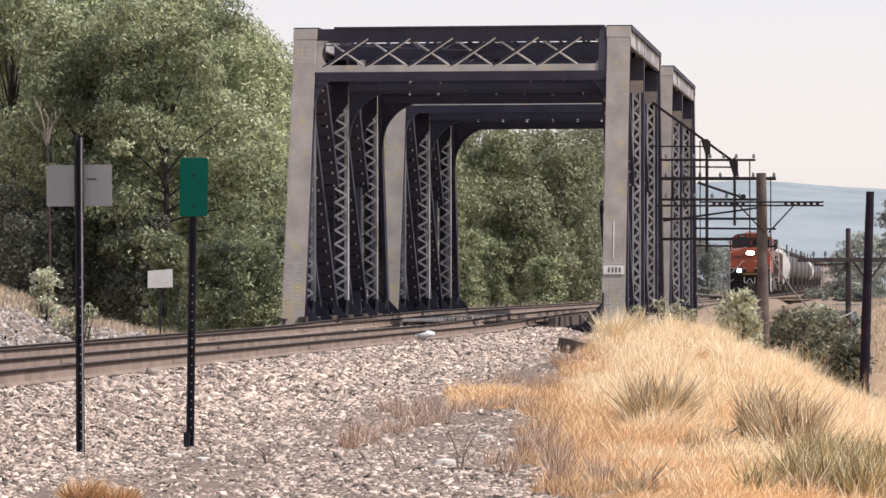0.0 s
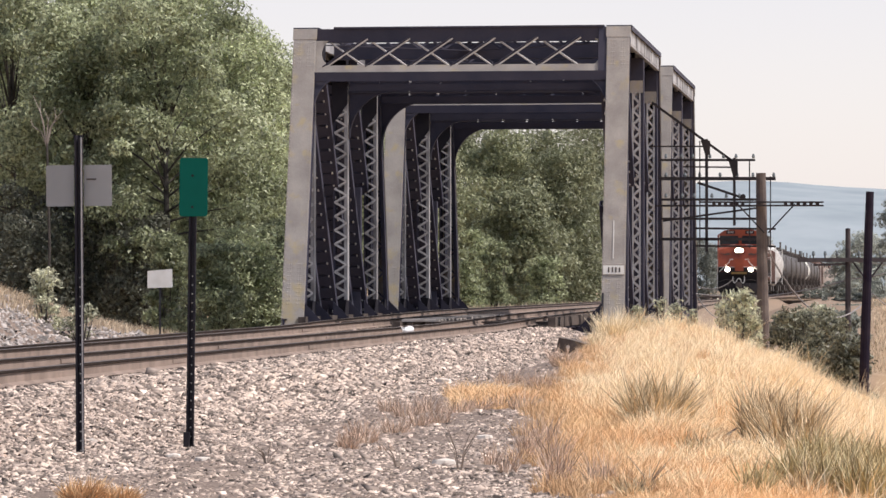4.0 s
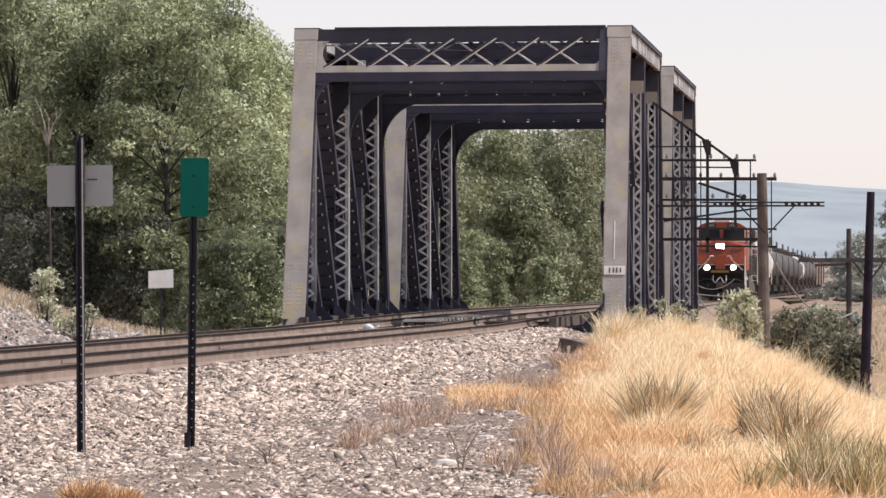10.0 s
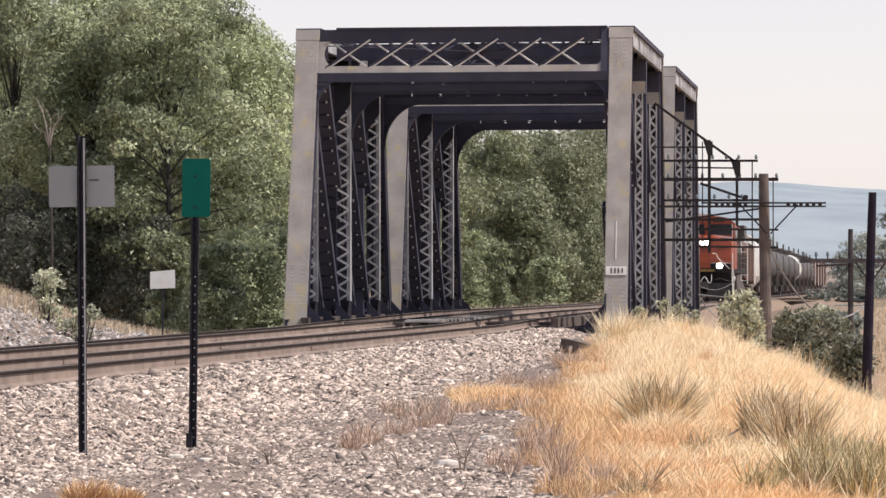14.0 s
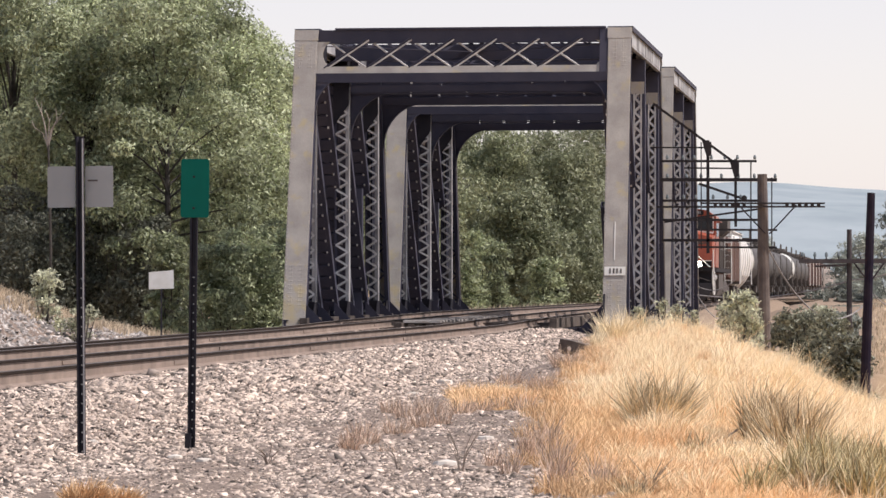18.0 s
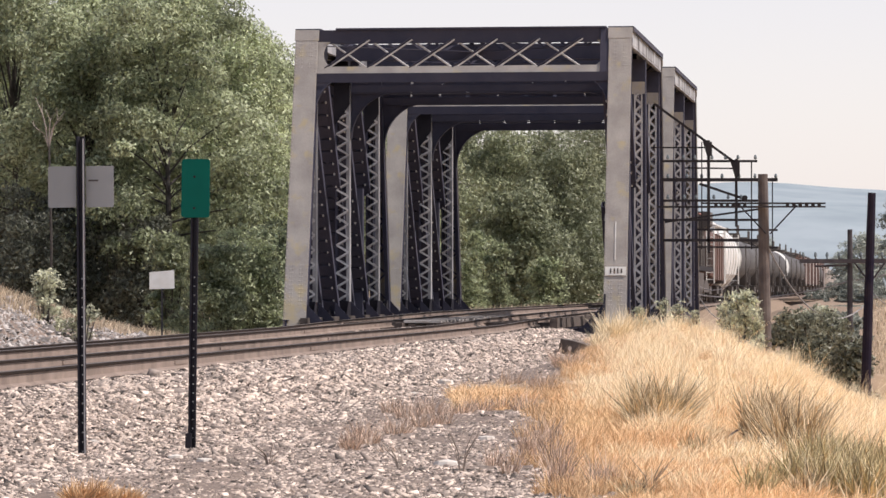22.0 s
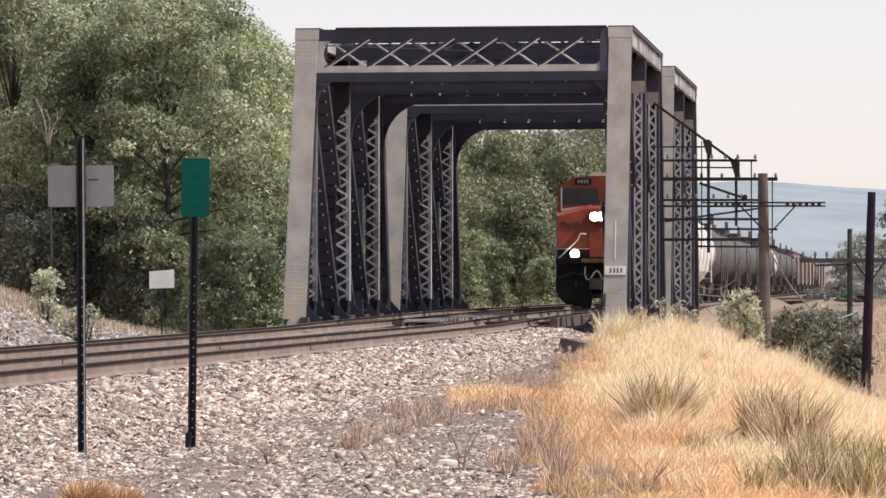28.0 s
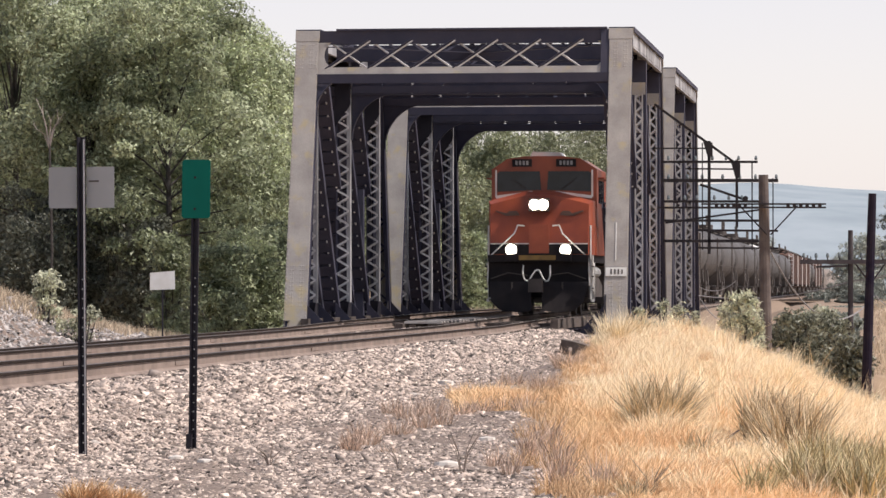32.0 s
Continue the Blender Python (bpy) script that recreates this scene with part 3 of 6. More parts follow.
def truss_span(m, label):
    th = thing("truss_bridge_span", label, "bridge", "bridge spans", m)
    for sx in (-1, 1):
        x = sx * HALF
        for y0, y1, face in ((0.0, HIP, -1), (LENGTH, FARHIP, 1)):
            p, q = Vector((x, y0, -0.75)), Vector((x, y1, TOP - 0.1))
            d = (q - p).normalized()
            n = Vector((0, face * d.z, -face * d.y))
            post = part("end_post", Shape().beam(p + n * 0.2, q + n * 0.2, 0.62, 0.03), STEEL, th, "inclined riveted end post")
            s = Shape()
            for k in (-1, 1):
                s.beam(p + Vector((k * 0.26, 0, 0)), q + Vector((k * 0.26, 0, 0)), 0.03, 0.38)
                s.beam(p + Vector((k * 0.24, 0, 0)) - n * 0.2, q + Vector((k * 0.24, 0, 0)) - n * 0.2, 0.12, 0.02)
            part("side_plate", s, SHADE_STEEL, post)
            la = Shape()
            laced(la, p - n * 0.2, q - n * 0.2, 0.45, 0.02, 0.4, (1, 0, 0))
            tagged(part("lacing", la, SHADE_STEEL, post), kind="stuff")
            rv = Shape()
            base = n * 0.216
            rivet_rows(rv, p + base, q + base, (-0.27, 0.27), n, 0.1, Vector((1, 0, 0)))
            rivet_rows(rv, p + d * 1.0 + base, p + d * 2.2 + base, (-0.17, -0.1, 0.1, 0.17), n, 0.12, Vector((1, 0, 0)))
            rivet_rows(rv, q - d * 1.1 + base, q - d * 0.1 + base, (-0.17, -0.1, 0.1, 0.17), n, 0.12, Vector((1, 0, 0)))
            tagged(part("riveting", rv, STEEL, post), kind="stuff")
            part("post_cap", Shape().box(q + n * 0.2 - d * 0.12, (0.66, 0.05, 0.3), Matrix.Rotation(math.atan2(-d.y, d.z), 3, 'X')), STEEL, post)
        # top chord
        tc = Shape().span((x - 0.31, HIP - 0.1, TOP - 0.04), (x + 0.31, FARHIP + 0.1, TOP))
        for k in (-1, 1):
            tc.span((x + k * 0.26 - 0.015, HIP, TOP - 0.5), (x + k * 0.26 + 0.015, FARHIP, TOP - 0.04))
            tc.span((x + k * 0.25 - 0.05, HIP, TOP - 0.52), (x + k * 0.25 + 0.05, FARHIP, TOP - 0.5))
        chord = part("top_chord", tc, MIDSTEEL, th, "riveted box top chord")
        part("cover_plate", Shape().span((x - 0.35, HIP - 0.08, TOP + 0.004), (x + 0.35, FARHIP + 0.08, TOP + 0.03)).span((x + 0.33, HIP - 0.08, TOP - 0.1), (x + 0.35, FARHIP + 0.08, TOP + 0.004)), SHADE_STEEL, chord, "dark overhanging cover plate")
        rv = Shape()
        for z in (TOP - 0.1, TOP - 0.44):
            rivet_rows(rv, (x + sx * 0.276, HIP, z), (x + sx * 0.276, FARHIP, z), (0.0,), (sx, 0, 0), 0.16, Vector((0, 0, 1)), 0.02)
        tagged(part("riveting", rv, MIDSTEEL, chord), kind="stuff")
        for y in (HIP + 0.5, (HIP + MID) / 2, MID, (MID + FARHIP) / 2, FARHIP - 0.5):
            part("splice_plate", Shape().span((x + sx * 0.277 - 0.008, y - 0.35, TOP - 0.47), (x + sx * 0.277 + 0.012, y + 0.35, TOP - 0.07)), MIDSTEEL, chord)
        # bottom chord
        bc = Shape()
        for k in (-1, 1):
            bc.span((x + k * 0.22 - 0.02, -0.2, -0.75), (x + k * 0.22 + 0.02, LENGTH + 0.2, -0.1))
            bc.span((x + k * 0.22 - 0.08, -0.2, -0.1), (x + k * 0.22 + 0.08, LENGTH + 0.2, -0.08))
        part("bottom_chord", bc, SHADE_STEEL, th, "heavy riveted bottom chord")
        # verticals
        for y, w in ((HIP, 0.4), (MID, 0.42), (FARHIP, 0.4)):
            vt = built_up("vertical_post", th, (x + 0.04, y, -0.1), (x + 0.04, y, TOP - 0.5), w, 0.3, 0.1 if sx < 0 else 0.13, 0.2 if sx < 0 else 0.2, MIDSTEEL if sx < 0 else SHADE_STEEL, 0.05 if sx < 0 else 0.06, (x + 0.04, y, 0.4 if sx < 0 else 0.12), (x + 0.04, y, TOP - 1.4), LIT_LACE, w - 0.07 if sx < 0 else 0.21)
            if sx < 0:
                part("batten_plate", Shape().span((x - w / 2 + 0.06, y - 0.165, -0.1), (x + w / 2 + 0.02, y - 0.152, 0.4)), DEEP_SHADE_STEEL, vt)
                part("head_plate", Shape().prism([(x - w / 2, TOP - 2.4), (x + w / 2 + 0.05, TOP - 1.75), (x + w / 2 + 0.05, TOP - 0.5), (x - w / 2, TOP - 0.5)], "y", y - 0.178, y - 0.165), DEEP_SHADE_STEEL, vt, "near-black plate with a slanting foot")
            else:
                for z0, z1 in ((-0.1, 0.12), (TOP - 1.5, TOP - 1.15), (TOP - 1.15, TOP - 0.5)):
                    part("batten_plate", Shape().span((x - w / 2 + 0.06, y - 0.165, z0), (x + w / 2 + 0.02, y - 0.152, z1)), STEEL if z0 == TOP - 1.5 else SHADE_STEEL, vt)
            if sx > 0:
                for k in (-0.1, 0.1):
                    part("flange_edge", Shape().span((x + 0.04 + k - 0.022, y - 0.163, 0.0), (x + 0.04 + k + 0.022, y - 0.157, TOP - 0.5)), LIT_LACE, vt)
        # double-intersection diagonals, all falling away from the near portal, plated on both faces to fill the panels
        # dark
        half = (MID - HIP) / 2
        zt, zb, zm = TOP - 0.4, -0.2, (TOP - 0.6) / 2
        off = 0.3
        for ya, za, yb, zb2 in ((HIP, zm, HIP + half, zb), (HIP, zt, MID, zb), (HIP + half, zt, MID + half, zb), (MID, zt, FARHIP, zb), (MID + half, zt, FARHIP, zm)):
            p, q = Vector((x - off, ya, za)), Vector((x - off, yb, zb2))
            if ya == HIP:
                p = p.lerp(q, 0.15)
            w = 0.56
            dg = built_up("diagonal", th, p, q, w, 0.22, 0.13, 0.3, SHADE_STEEL, 0.05)
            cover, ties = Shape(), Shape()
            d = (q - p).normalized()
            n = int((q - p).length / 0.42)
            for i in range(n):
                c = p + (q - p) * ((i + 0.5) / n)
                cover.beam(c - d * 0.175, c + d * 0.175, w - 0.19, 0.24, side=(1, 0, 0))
                # pale dots added for light caught on the plating
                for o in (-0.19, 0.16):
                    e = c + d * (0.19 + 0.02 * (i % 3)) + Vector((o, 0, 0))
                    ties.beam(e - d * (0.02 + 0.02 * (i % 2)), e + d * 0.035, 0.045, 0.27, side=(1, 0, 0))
            tagged(part("cover_plating", cover, SHADE_STEEL, dg), kind="stuff")
            tagged(part("tie_clip", ties, LIT_LACE, dg), kind="stuff")
        if sx < 0:
            # two dark plates added to close bright gaps in the camera's view
            part("sub_hanger", Shape().span((x - 0.64, FARHIP - 0.8, -0.1), (x - 0.16, FARHIP - 0.5, 3.8)), SHADE_STEEL, th)
            part("end_brace_plate", Shape().prism([(FARHIP + 0.1, 1.4), (FARHIP + 0.1, 5.6), (FARHIP + 0.75, 5.2), (FARHIP + 1.75, 1.6)], "x", x - 0.02, x + 0.02), SHADE_STEEL, th)
        # gusset plates at the joints
        for y, z in ((HIP + 0.72, TOP - 0.45), (MID, TOP - 0.45), (FARHIP - 0.72, TOP - 0.45)):
            for k in (-1, 1) if sx < 0 else (-1,):
                xx = x + k * 0.29
                out = [(y - 0.75, z + 0.35), (y + 0.75, z + 0.35), (y + 0.75, z - 0.2), (y + 0.4, z - 0.75), (y - 0.4, z - 0.75), (y - 0.75, z - 0.2)]
                part("gusset", Shape().prism(out, "x", xx - 0.012, xx + 0.012), DEEP_SHADE_STEEL, th)
        for y in (0.25, HIP, MID, FARHIP, LENGTH - 0.25)[1 if sx < 0 else 0:]:
            for k in (-1, 1) if sx < 0 else (-1,):
                xx = x + k * 0.26
                up = 0.62 if y < 1 else 0.38
                out = [(y - 0.85, -0.7), (y + 0.85, -0.7), (y + 0.85, up - 0.57), (y + 0.4, up), (y - 0.4, up), (y - 0.85, up - 0.57)]
                part("gusset", Shape().prism(out, "x", xx - 0.012, xx + 0.012), DEEP_SHADE_STEEL, th)
    run = HIP / (TOP + 0.75)
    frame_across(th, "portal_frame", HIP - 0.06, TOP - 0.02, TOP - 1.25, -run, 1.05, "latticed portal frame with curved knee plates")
    frame_across(th, "portal_frame", FARHIP + 0.06, TOP - 0.02, TOP - 1.4, run, 1.35, "latticed portal frame with curved knee plates", pale=SHADE_STEEL)
    frame_across(th, "sway_frame", MID, TOP - 0.02, TOP - 1.4, 0.0, 1.35, "latticed sway frame with curved knee plates", pale=SHADE_STEEL)
    # top laterals
    w = HALF - 0.3
    for ya, yb in ((HIP, MID), (MID, FARHIP)):
        for k in (-1, 1):
            s = Shape()
            p, q = Vector((-k * w, ya, TOP - 0.3)), Vector((k * w, yb, TOP - 0.3))
            for o in (-0.14, 0.14):
                s.beam(p + Vector((0, 0, o)), q + Vector((0, 0, o)), 0.16, 0.02, side=(0, 1, 0))
            lt = part("top_lateral", s, SHADE_STEEL, th)
            la = Shape()
            laced(la, p, q, 0.24, 0.02, 0.4, (0, 0, 1))
            tagged(part("lacing", la, SHADE_STEEL, lt), kind="stuff")
        ym, deep = (ya + yb) / 2, 0.4
        part("top_strut", Shape().span((-w, ym - 0.02, TOP - 0.25 - deep), (w, ym + 0.02, TOP - 0.25)).span((-w, ym - 0.12, TOP - 0.27 - deep), (w, ym + 0.12, TOP - 0.25 - deep)), SHADE_STEEL, th)
    # floor
    for y in (0.1, HIP, (HIP + MID) / 2, MID, (MID + FARHIP) / 2, FARHIP, LENGTH - 0.1):
        fb = Shape().span((-w - 0.05, y - 0.02, -1.25), (w + 0.05, y + 0.02, -0.45))
        for z in (-1.25, -0.47):
            fb.span((-w - 0.05, y - 0.15, z), (w + 0.05, y + 0.15, z + 0.02))
        part("floor_beam", fb, SHADE_STEEL, th)
        for sx in (-1, 1):
            part("floor_beam_bracket", Shape().prism([(sx * (w + 0.03), -0.45), (sx * (w - 0.75), -0.45), (sx * (w + 0.03), 0.38)], "y", y - 0.01, y + 0.01), SHADE_STEEL, th)
    for v in (-3.7, -2.2, 0.4, 1.9):
        part("stringer", Shape().span((v - 0.15, 0, -0.95), (v + 0.15, LENGTH, -0.44)), SHADE_STEEL, th)
    for v, up in ((-4.0, -0.03), (-1.45, -0.16), (-0.35, -0.16), (2.7, -0.03)):
        part("guard_timber", Shape().span((v - 0.1, -0.3, -0.3), (v + 0.1, PITCH - 0.35, up)), TIE, th, "weathered guard timber bolted over the ties")
    return th


def walkway():
    deck = thing("deck_walkway", "bleached plank walkway between the two tracks on the bridge", "walkway", m=BRIDGE)
    mesh = Shape().span((-0.5, -0.11, -0.025), (0.5, 0.11, 0.025)).mesh("plank", PLANK)
    for i in range(64):
        share("plank", mesh, deck, pose(-0.9 + random.uniform(-0.04, 0.04), 0.3 + 0.25 * i, -0.125 + random.uniform(-0.012, 0.012), 0, 0, random.uniform(-1.5, 1.5)))
    for v in (-1.15, -0.65):
        part("bearer", Shape().span((v - 0.08, 0.1, -0.36), (v + 0.08, 16.4, -0.19)), TIE, deck)


walkway()
near_span = truss_span(BRIDGE, "grey riveted steel through truss span over the river channel")
d_post = (Vector((HALF, HIP, TOP)) - Vector((HALF, 0, -0.75))).normalized()
n_post = Vector((0, -d_post.z, d_post.y))
q0 = Vector((HALF, 0, -0.75)) + d_post * 1.98 + n_post * 0.235
plate = part("white_marker_plate", Shape().box(q0, (0.56, 0.014, 0.24), Matrix.Rotation(math.atan2(-d_post.y, d_post.z), 3, 'X')), WHITE, near_span, "white painted marker with worn dark figures")
streak = Vector((HALF - 0.02, 0, -0.75)) + d_post * 2.3 + n_post * 0.218
part("paint_streak", Shape().beam(streak, streak + d_post * 1.05, 0.03, 0.004), WHITE, near_span, "thin run of white paint")
bars = Shape()
for k, h in ((-0.13, 0.14), (-0.03, 0.14), (0.06, 0.14), (0.16, 0.12)):
    bars.box(q0 + Vector((k, 0, 0)) + n_post * 0.012, (0.04, 0.01, h), Matrix.Rotation(math.atan2(-d_post.y, d_post.z), 3, 'X'))
part("worn_figures", bars, UNDER, plate)
far_span = copy_thing(near_span, BRIDGE @ pose(0, PITCH, 0))
tagged(far_span, "second grey steel truss span beyond the pier")
for ch in list(far_span.children):
    if ch.name.startswith(("white_marker", "paint_streak")):
        for c2 in list(ch.children):
            bpy.data.objects.remove(c2)
        bpy.data.objects.remove(ch)
for y, nm in ((-0.9, "bridge_abutment"), (PITCH - 0.95, "bridge_pier"), (2 * PITCH - 0.95, "bridge_abutment")):
    sp = Shape().prism([(y - 0.75, -0.85), (y + 1.75, -0.85), (y + 1.75, -1.25), (y + 1.55, -1.25), (y + 1.9, -5.5), (y - 0.9, -5.5), (y - 0.55, -1.25), (y - 0.75, -1.25)], "x", -5.3, 5.3)
    if y < 0:
        sp.span((-5.3, y - 0.75, -0.85), (5.3, y - 0.2, -0.45))
    solid(nm, sp, CONCRETE, "old stained concrete bridge support", "pier" if "pier" in nm else "abutment", m=BRIDGE)


# ---- roadside signs beside the near track ----
def channel_post(th, h, lean, name="post"):
    s = Shape()
    out = [(-0.038, 0.0), (-0.038, 0.012), (-0.02, 0.012), (-0.014, 0.04), (0.014, 0.04), (0.02, 0.012), (0.038, 0.012), (0.038, 0.0), (0.022, 0.0), (0.012, 0.028), (-0.012, 0.028), (-0.022, 0.0)]
    s.prism(out, "z", -0.3, h)
    p = part(name, s, POST, th, "dark perforated steel channel post")
    # white discs stand for light showing through the bolt holes
    holes = Shape()
    for i in range(int(min(h, 1.7) / 0.085)):
        z = 0.06 + 0.085 * i
        holes.tube((0, 0.0265, z), (0, 0.0275, z), 0.007, n=6)
    part("hole_light", holes, WHITE, p)
    return p


sg = thing("road_sign", "back of a blank grey aluminium sign on a dark steel post", "sign", "track signs", pose(-3.2, 32.5, -0.73, 0, -0.4, -10))
channel_post(sg, 2.85, 0)
# pale strip stands for the sunlit edge of the post
part("lit_edge_strip", Shape().span((0.02, -0.007, 0.0), (0.032, -0.001, 2.83)), POST_LIT_EDGE, sg)
for x0, x1 in ((-0.31, -0.055), (0.035, 0.29)):
    part("sign_panel", Shape().prism([(x0 + 0.01, 2.222), (x1, 2.222), (x1, 2.587), (x0 + 0.01, 2.587), (x0, 2.577), (x0, 2.232)], "y", 0.045, 0.048), SIGN_GREY, sg)
part("sticker", Shape().span((0.06, 0.0415, 2.452), (0.15, 0.0445, 2.467)), UNDER, sg, "small dark label")

gs = thing("milepost_sign", "blank dark green sign on a dark perforated steel post", "sign", "track signs", pose(-2.41, 35.1, -0.71, 0, 0.7, -12))
channel_post(gs, 2.3, 0)
out = []
for cx, cz, a0 in ((0.125, 2.695, 0), (-0.105, 2.695, 90), (-0.105, 2.185, 180), (0.125, 2.185, 270)):
    out += [(cx + 0.025 * math.cos(radians(a0 + a)), cz + 0.025 * math.sin(radians(a0 + a))) for a in (0, 30, 60, 90)]
part("sign_panel", Shape().prism(out, "y", -0.012, -0.009), SIGN_GREEN, gs, "rounded green reflective sheet")
part("bolt", Shape().tube((0, -0.02, 2.55), (0, -0.012, 2.55), 0.012, n=8).tube((0, -0.02, 2.25), (0, -0.012, 2.25), 0.012, n=8), IRON, gs)
part("post_foot", Shape().span((-0.055, -0.03, -0.1), (0.0, 0.03, 0.1)), POST, gs)

ws = thing("small_white_sign", "small white blank sign on a thin post beyond the tracks", "sign", "track signs", pose(*at(285, 590, 74), 0, 0, 4))
part("sign_panel", Shape().prism([(-0.3, 1.07), (0.3, 1.09), (0.29, 1.53), (-0.3, 1.48)], "y", -0.02, -0.016), WHITE, ws)
part("post", Shape().span((-0.02, -0.015, -0.6), (0.02, 0.015, 1.3)), POST, ws)


# ---- pole line ----
def insulator(shape, p):
    x, y, z = p
    shape.tube((x, y, z), (x, y, z + 0.05), 0.035, 0.05, 7).tube((x, y, z + 0.05), (x, y, z + 0.13), 0.05, 0.028, 7)


def pole(name, foot, top, r, mat, label, arms=(), m_turn=TURN, group="utility poles"):
    """A tapered pole with cross-arms: (height, from, to, pins, thickness)."""
    h = top[2] - foot[2]
    th = thing(name, label, "utility pole", group, pose(*foot, 0, 0, m_turn))
    lean = Matrix.Rotation(radians(m_turn), 3, 'Z').inverted() @ (Vector(top) - Vector(foot))
    s = Shape().taper([lean * (i / 8) for i in range(9)], [r * (1.15 - 0.3 * i / 8) * (1 + 0.03 * math.sin(i * 2.1)) for i in range(9)], 12)
    part("pole_shaft", s, mat, th)
    for z, x0, x1, pins, t in arms:
        y = -r - t / 2
        am = part("cross_arm", Shape().span((x0, y - t / 2, z - t / 2), (x1, y + t / 2, z + t / 2)), mat, th)
        for x in pins:
            part("insulator_pin", Shape().tube((x, y, z + t / 2), (x, y, z + t / 2 + 0.08), 0.018, n=6), IRON, am)
            ins = Shape()
            insulator(ins, (x, y, z + t / 2 + 0.06))
            part("insulator", ins, GLASS_INS, am)
    return th


S1 = 68
top = at(1348, 307, S1)
foot = Vector((top.x + 0.12, top.y, -4.2))
arm_z = at(0, 362, S1).z - foot.z
pl = pole("utility_pole", foot, top, 0.155, WOOD, "weathered brown wooden pole with an iron cross-arm beside the bridge", [], 0)
s = Shape()
for k in (-0.045, 0.045):
    s.span((-1.75, -0.3, arm_z + k - 0.02), (1.48, -0.16, arm_z + k + 0.02))
part("channel_cross_arm", s, IRON, pl, "dark channel cross-arm")
for x0 in [-1.4 + 0.15 * i for i in range(6)] + [0.46 + 0.165 * i for i in range(6)]:
    part("spacer_block", Shape().span((x0, -0.29, arm_z - 0.055), (x0 + 0.08, -0.17, arm_z + 0.055)), IRON, pl)
part("arm_brace", Shape().tube((0.75, -0.2, arm_z), (0.05, -0.2, arm_z - 0.75), 0.02, n=6).tube((-0.75, -0.2, arm_z), (-0.05, -0.2, arm_z - 0.75), 0.02, n=6), IRON, pl)

S2 = 84
top = at(1541, 340, S2)
foot = at(1527, 770, S2)
post2 = pole("utility_pole", foot, top, 0.1, WOOD_DARK, "dark creosoted post with a cross-arm on the bank", [], 0)
S3 = 62
top, foot = at(1502, 405, S3), at(1502, 600, S3)
foot.z = -4.2
pl3 = pole("utility_pole", foot, top, 0.085, WOOD_GREY, "thin weathered pole with a long cross-arm beyond the bank", [(at(0, 461, S3).z - foot.z, -1.45, 1.6, (-1.35, -1.0, -0.67, -0.33, 0.3, 0.9), 0.12)], 0)
s = Shape().tube((-1.0, -0.16, at(0, 470, S3).z - foot.z), (-0.1, -0.16, at(0, 468, S3).z - foot.z), 0.03, n=6)
s.tube((0.1, -0.1, at(0, 462, S3).z - foot.z), (0.55, -0.16, at(0, 500, S3).z - foot.z), 0.025, n=6).tube((1.0, -0.16, at(0, 462, S3).z - foot.z), (0.55, -0.16, at(0, 500, S3).z - foot.z), 0.025, n=6)
part("arm_brace", s, WOOD_GREY, pl3)

# wire rack: cross-arms on hangers, carried off the outside of the near span
rack = thing("wire_rack", "dark iron rack of cross-arms and insulators off the bridge side", "wire rack", m=pose(0, 0, 0))
S4 = 60.0


def rack_part(name, x0, y0, x1, y1, t, s0=S4, s1=None, mat=IRON, label=""):
    return part(name, Shape().beam(at(x0, y0, s0), at(x1, y1, s1 or s0), t, t, side=(0, 1, 0)), mat, rack, label)


for x, y0, y1, t, s in ((1252, 247, 447, 0.085, 60), (1301, 280, 400, 0.075, 60), (1328, 282, 440, 0.035, 62), (1365, 313, 440, 0.03, 62), (1240, 250, 440, 0.03, 62)):
    rack_part("hanger", x, y0, x, y1, t, s)
for x0, x1, y, t, s in ((1150, 1246, 260, 0.045, 60), (1168, 1338, 284, 0.07, 60), (1210, 1305, 296, 0.045, 60), (1168, 1374, 317, 0.1, 60), (1172, 1345, 354, 0.07, 60), (1160, 1340, 365, 0.06, 60), (1172, 1340, 388, 0.07, 60), (1232, 1374, 405, 0.06, 60), (1170, 1340, 424, 0.085, 60), (1232, 1374, 436, 0.055, 60)):
    arm = rack_part("cross_arm", x0, y, x1, y + (0 if x0 < 1200 else 1), t, s)
    if y in (284, 317, 354):
        for i in range(7):
            ins = Shape()
            xx = 1180 + (x1 - 1186) * i / 6 + 3 * math.sin(i * 2.3)
            insulator(ins, at(xx, y - 3, s))
            part("insulator", ins, GLASS_INS, arm)
rack_part("tie_rod", 1155, 182, 1298, 286, 0.07, 60, 60)
rack_part("tie_rod", 1236, 324, 1316, 351, 0.07, 60)
rack_part("tie_rod", 1175, 392, 1340, 369, 0.055, 60)
for x, y in ((1252, 262), (1301, 298)):
    o = Vector(at(x, y, 60))
    part("turnbuckle_plate", Shape().prism([(o.x - 0.17, o.z + 0.22), (o.x + 0.1, o.z + 0.2), (o.x + 0.1, o.z - 0.2), (o.x - 0.03, o.z - 0.25)], "y", o.y - 0.06, o.y + 0.06), IRON, rack)
part("bolt_head", Shape().tube(at(1316, 349, 60) - Vector((0, 0.1, 0)), at(1316, 349, 60) + Vector((0, 0.1, 0)), 0.08, n=8), IRON, rack)


def sag(p, q, drop, n=14):
    p, q = Vector(p), Vector(q)
    return [p.lerp(q, i / n) - Vector((0, 0, drop * 4 * (i / n) * (1 - i / n))) for i in range(n + 1)]


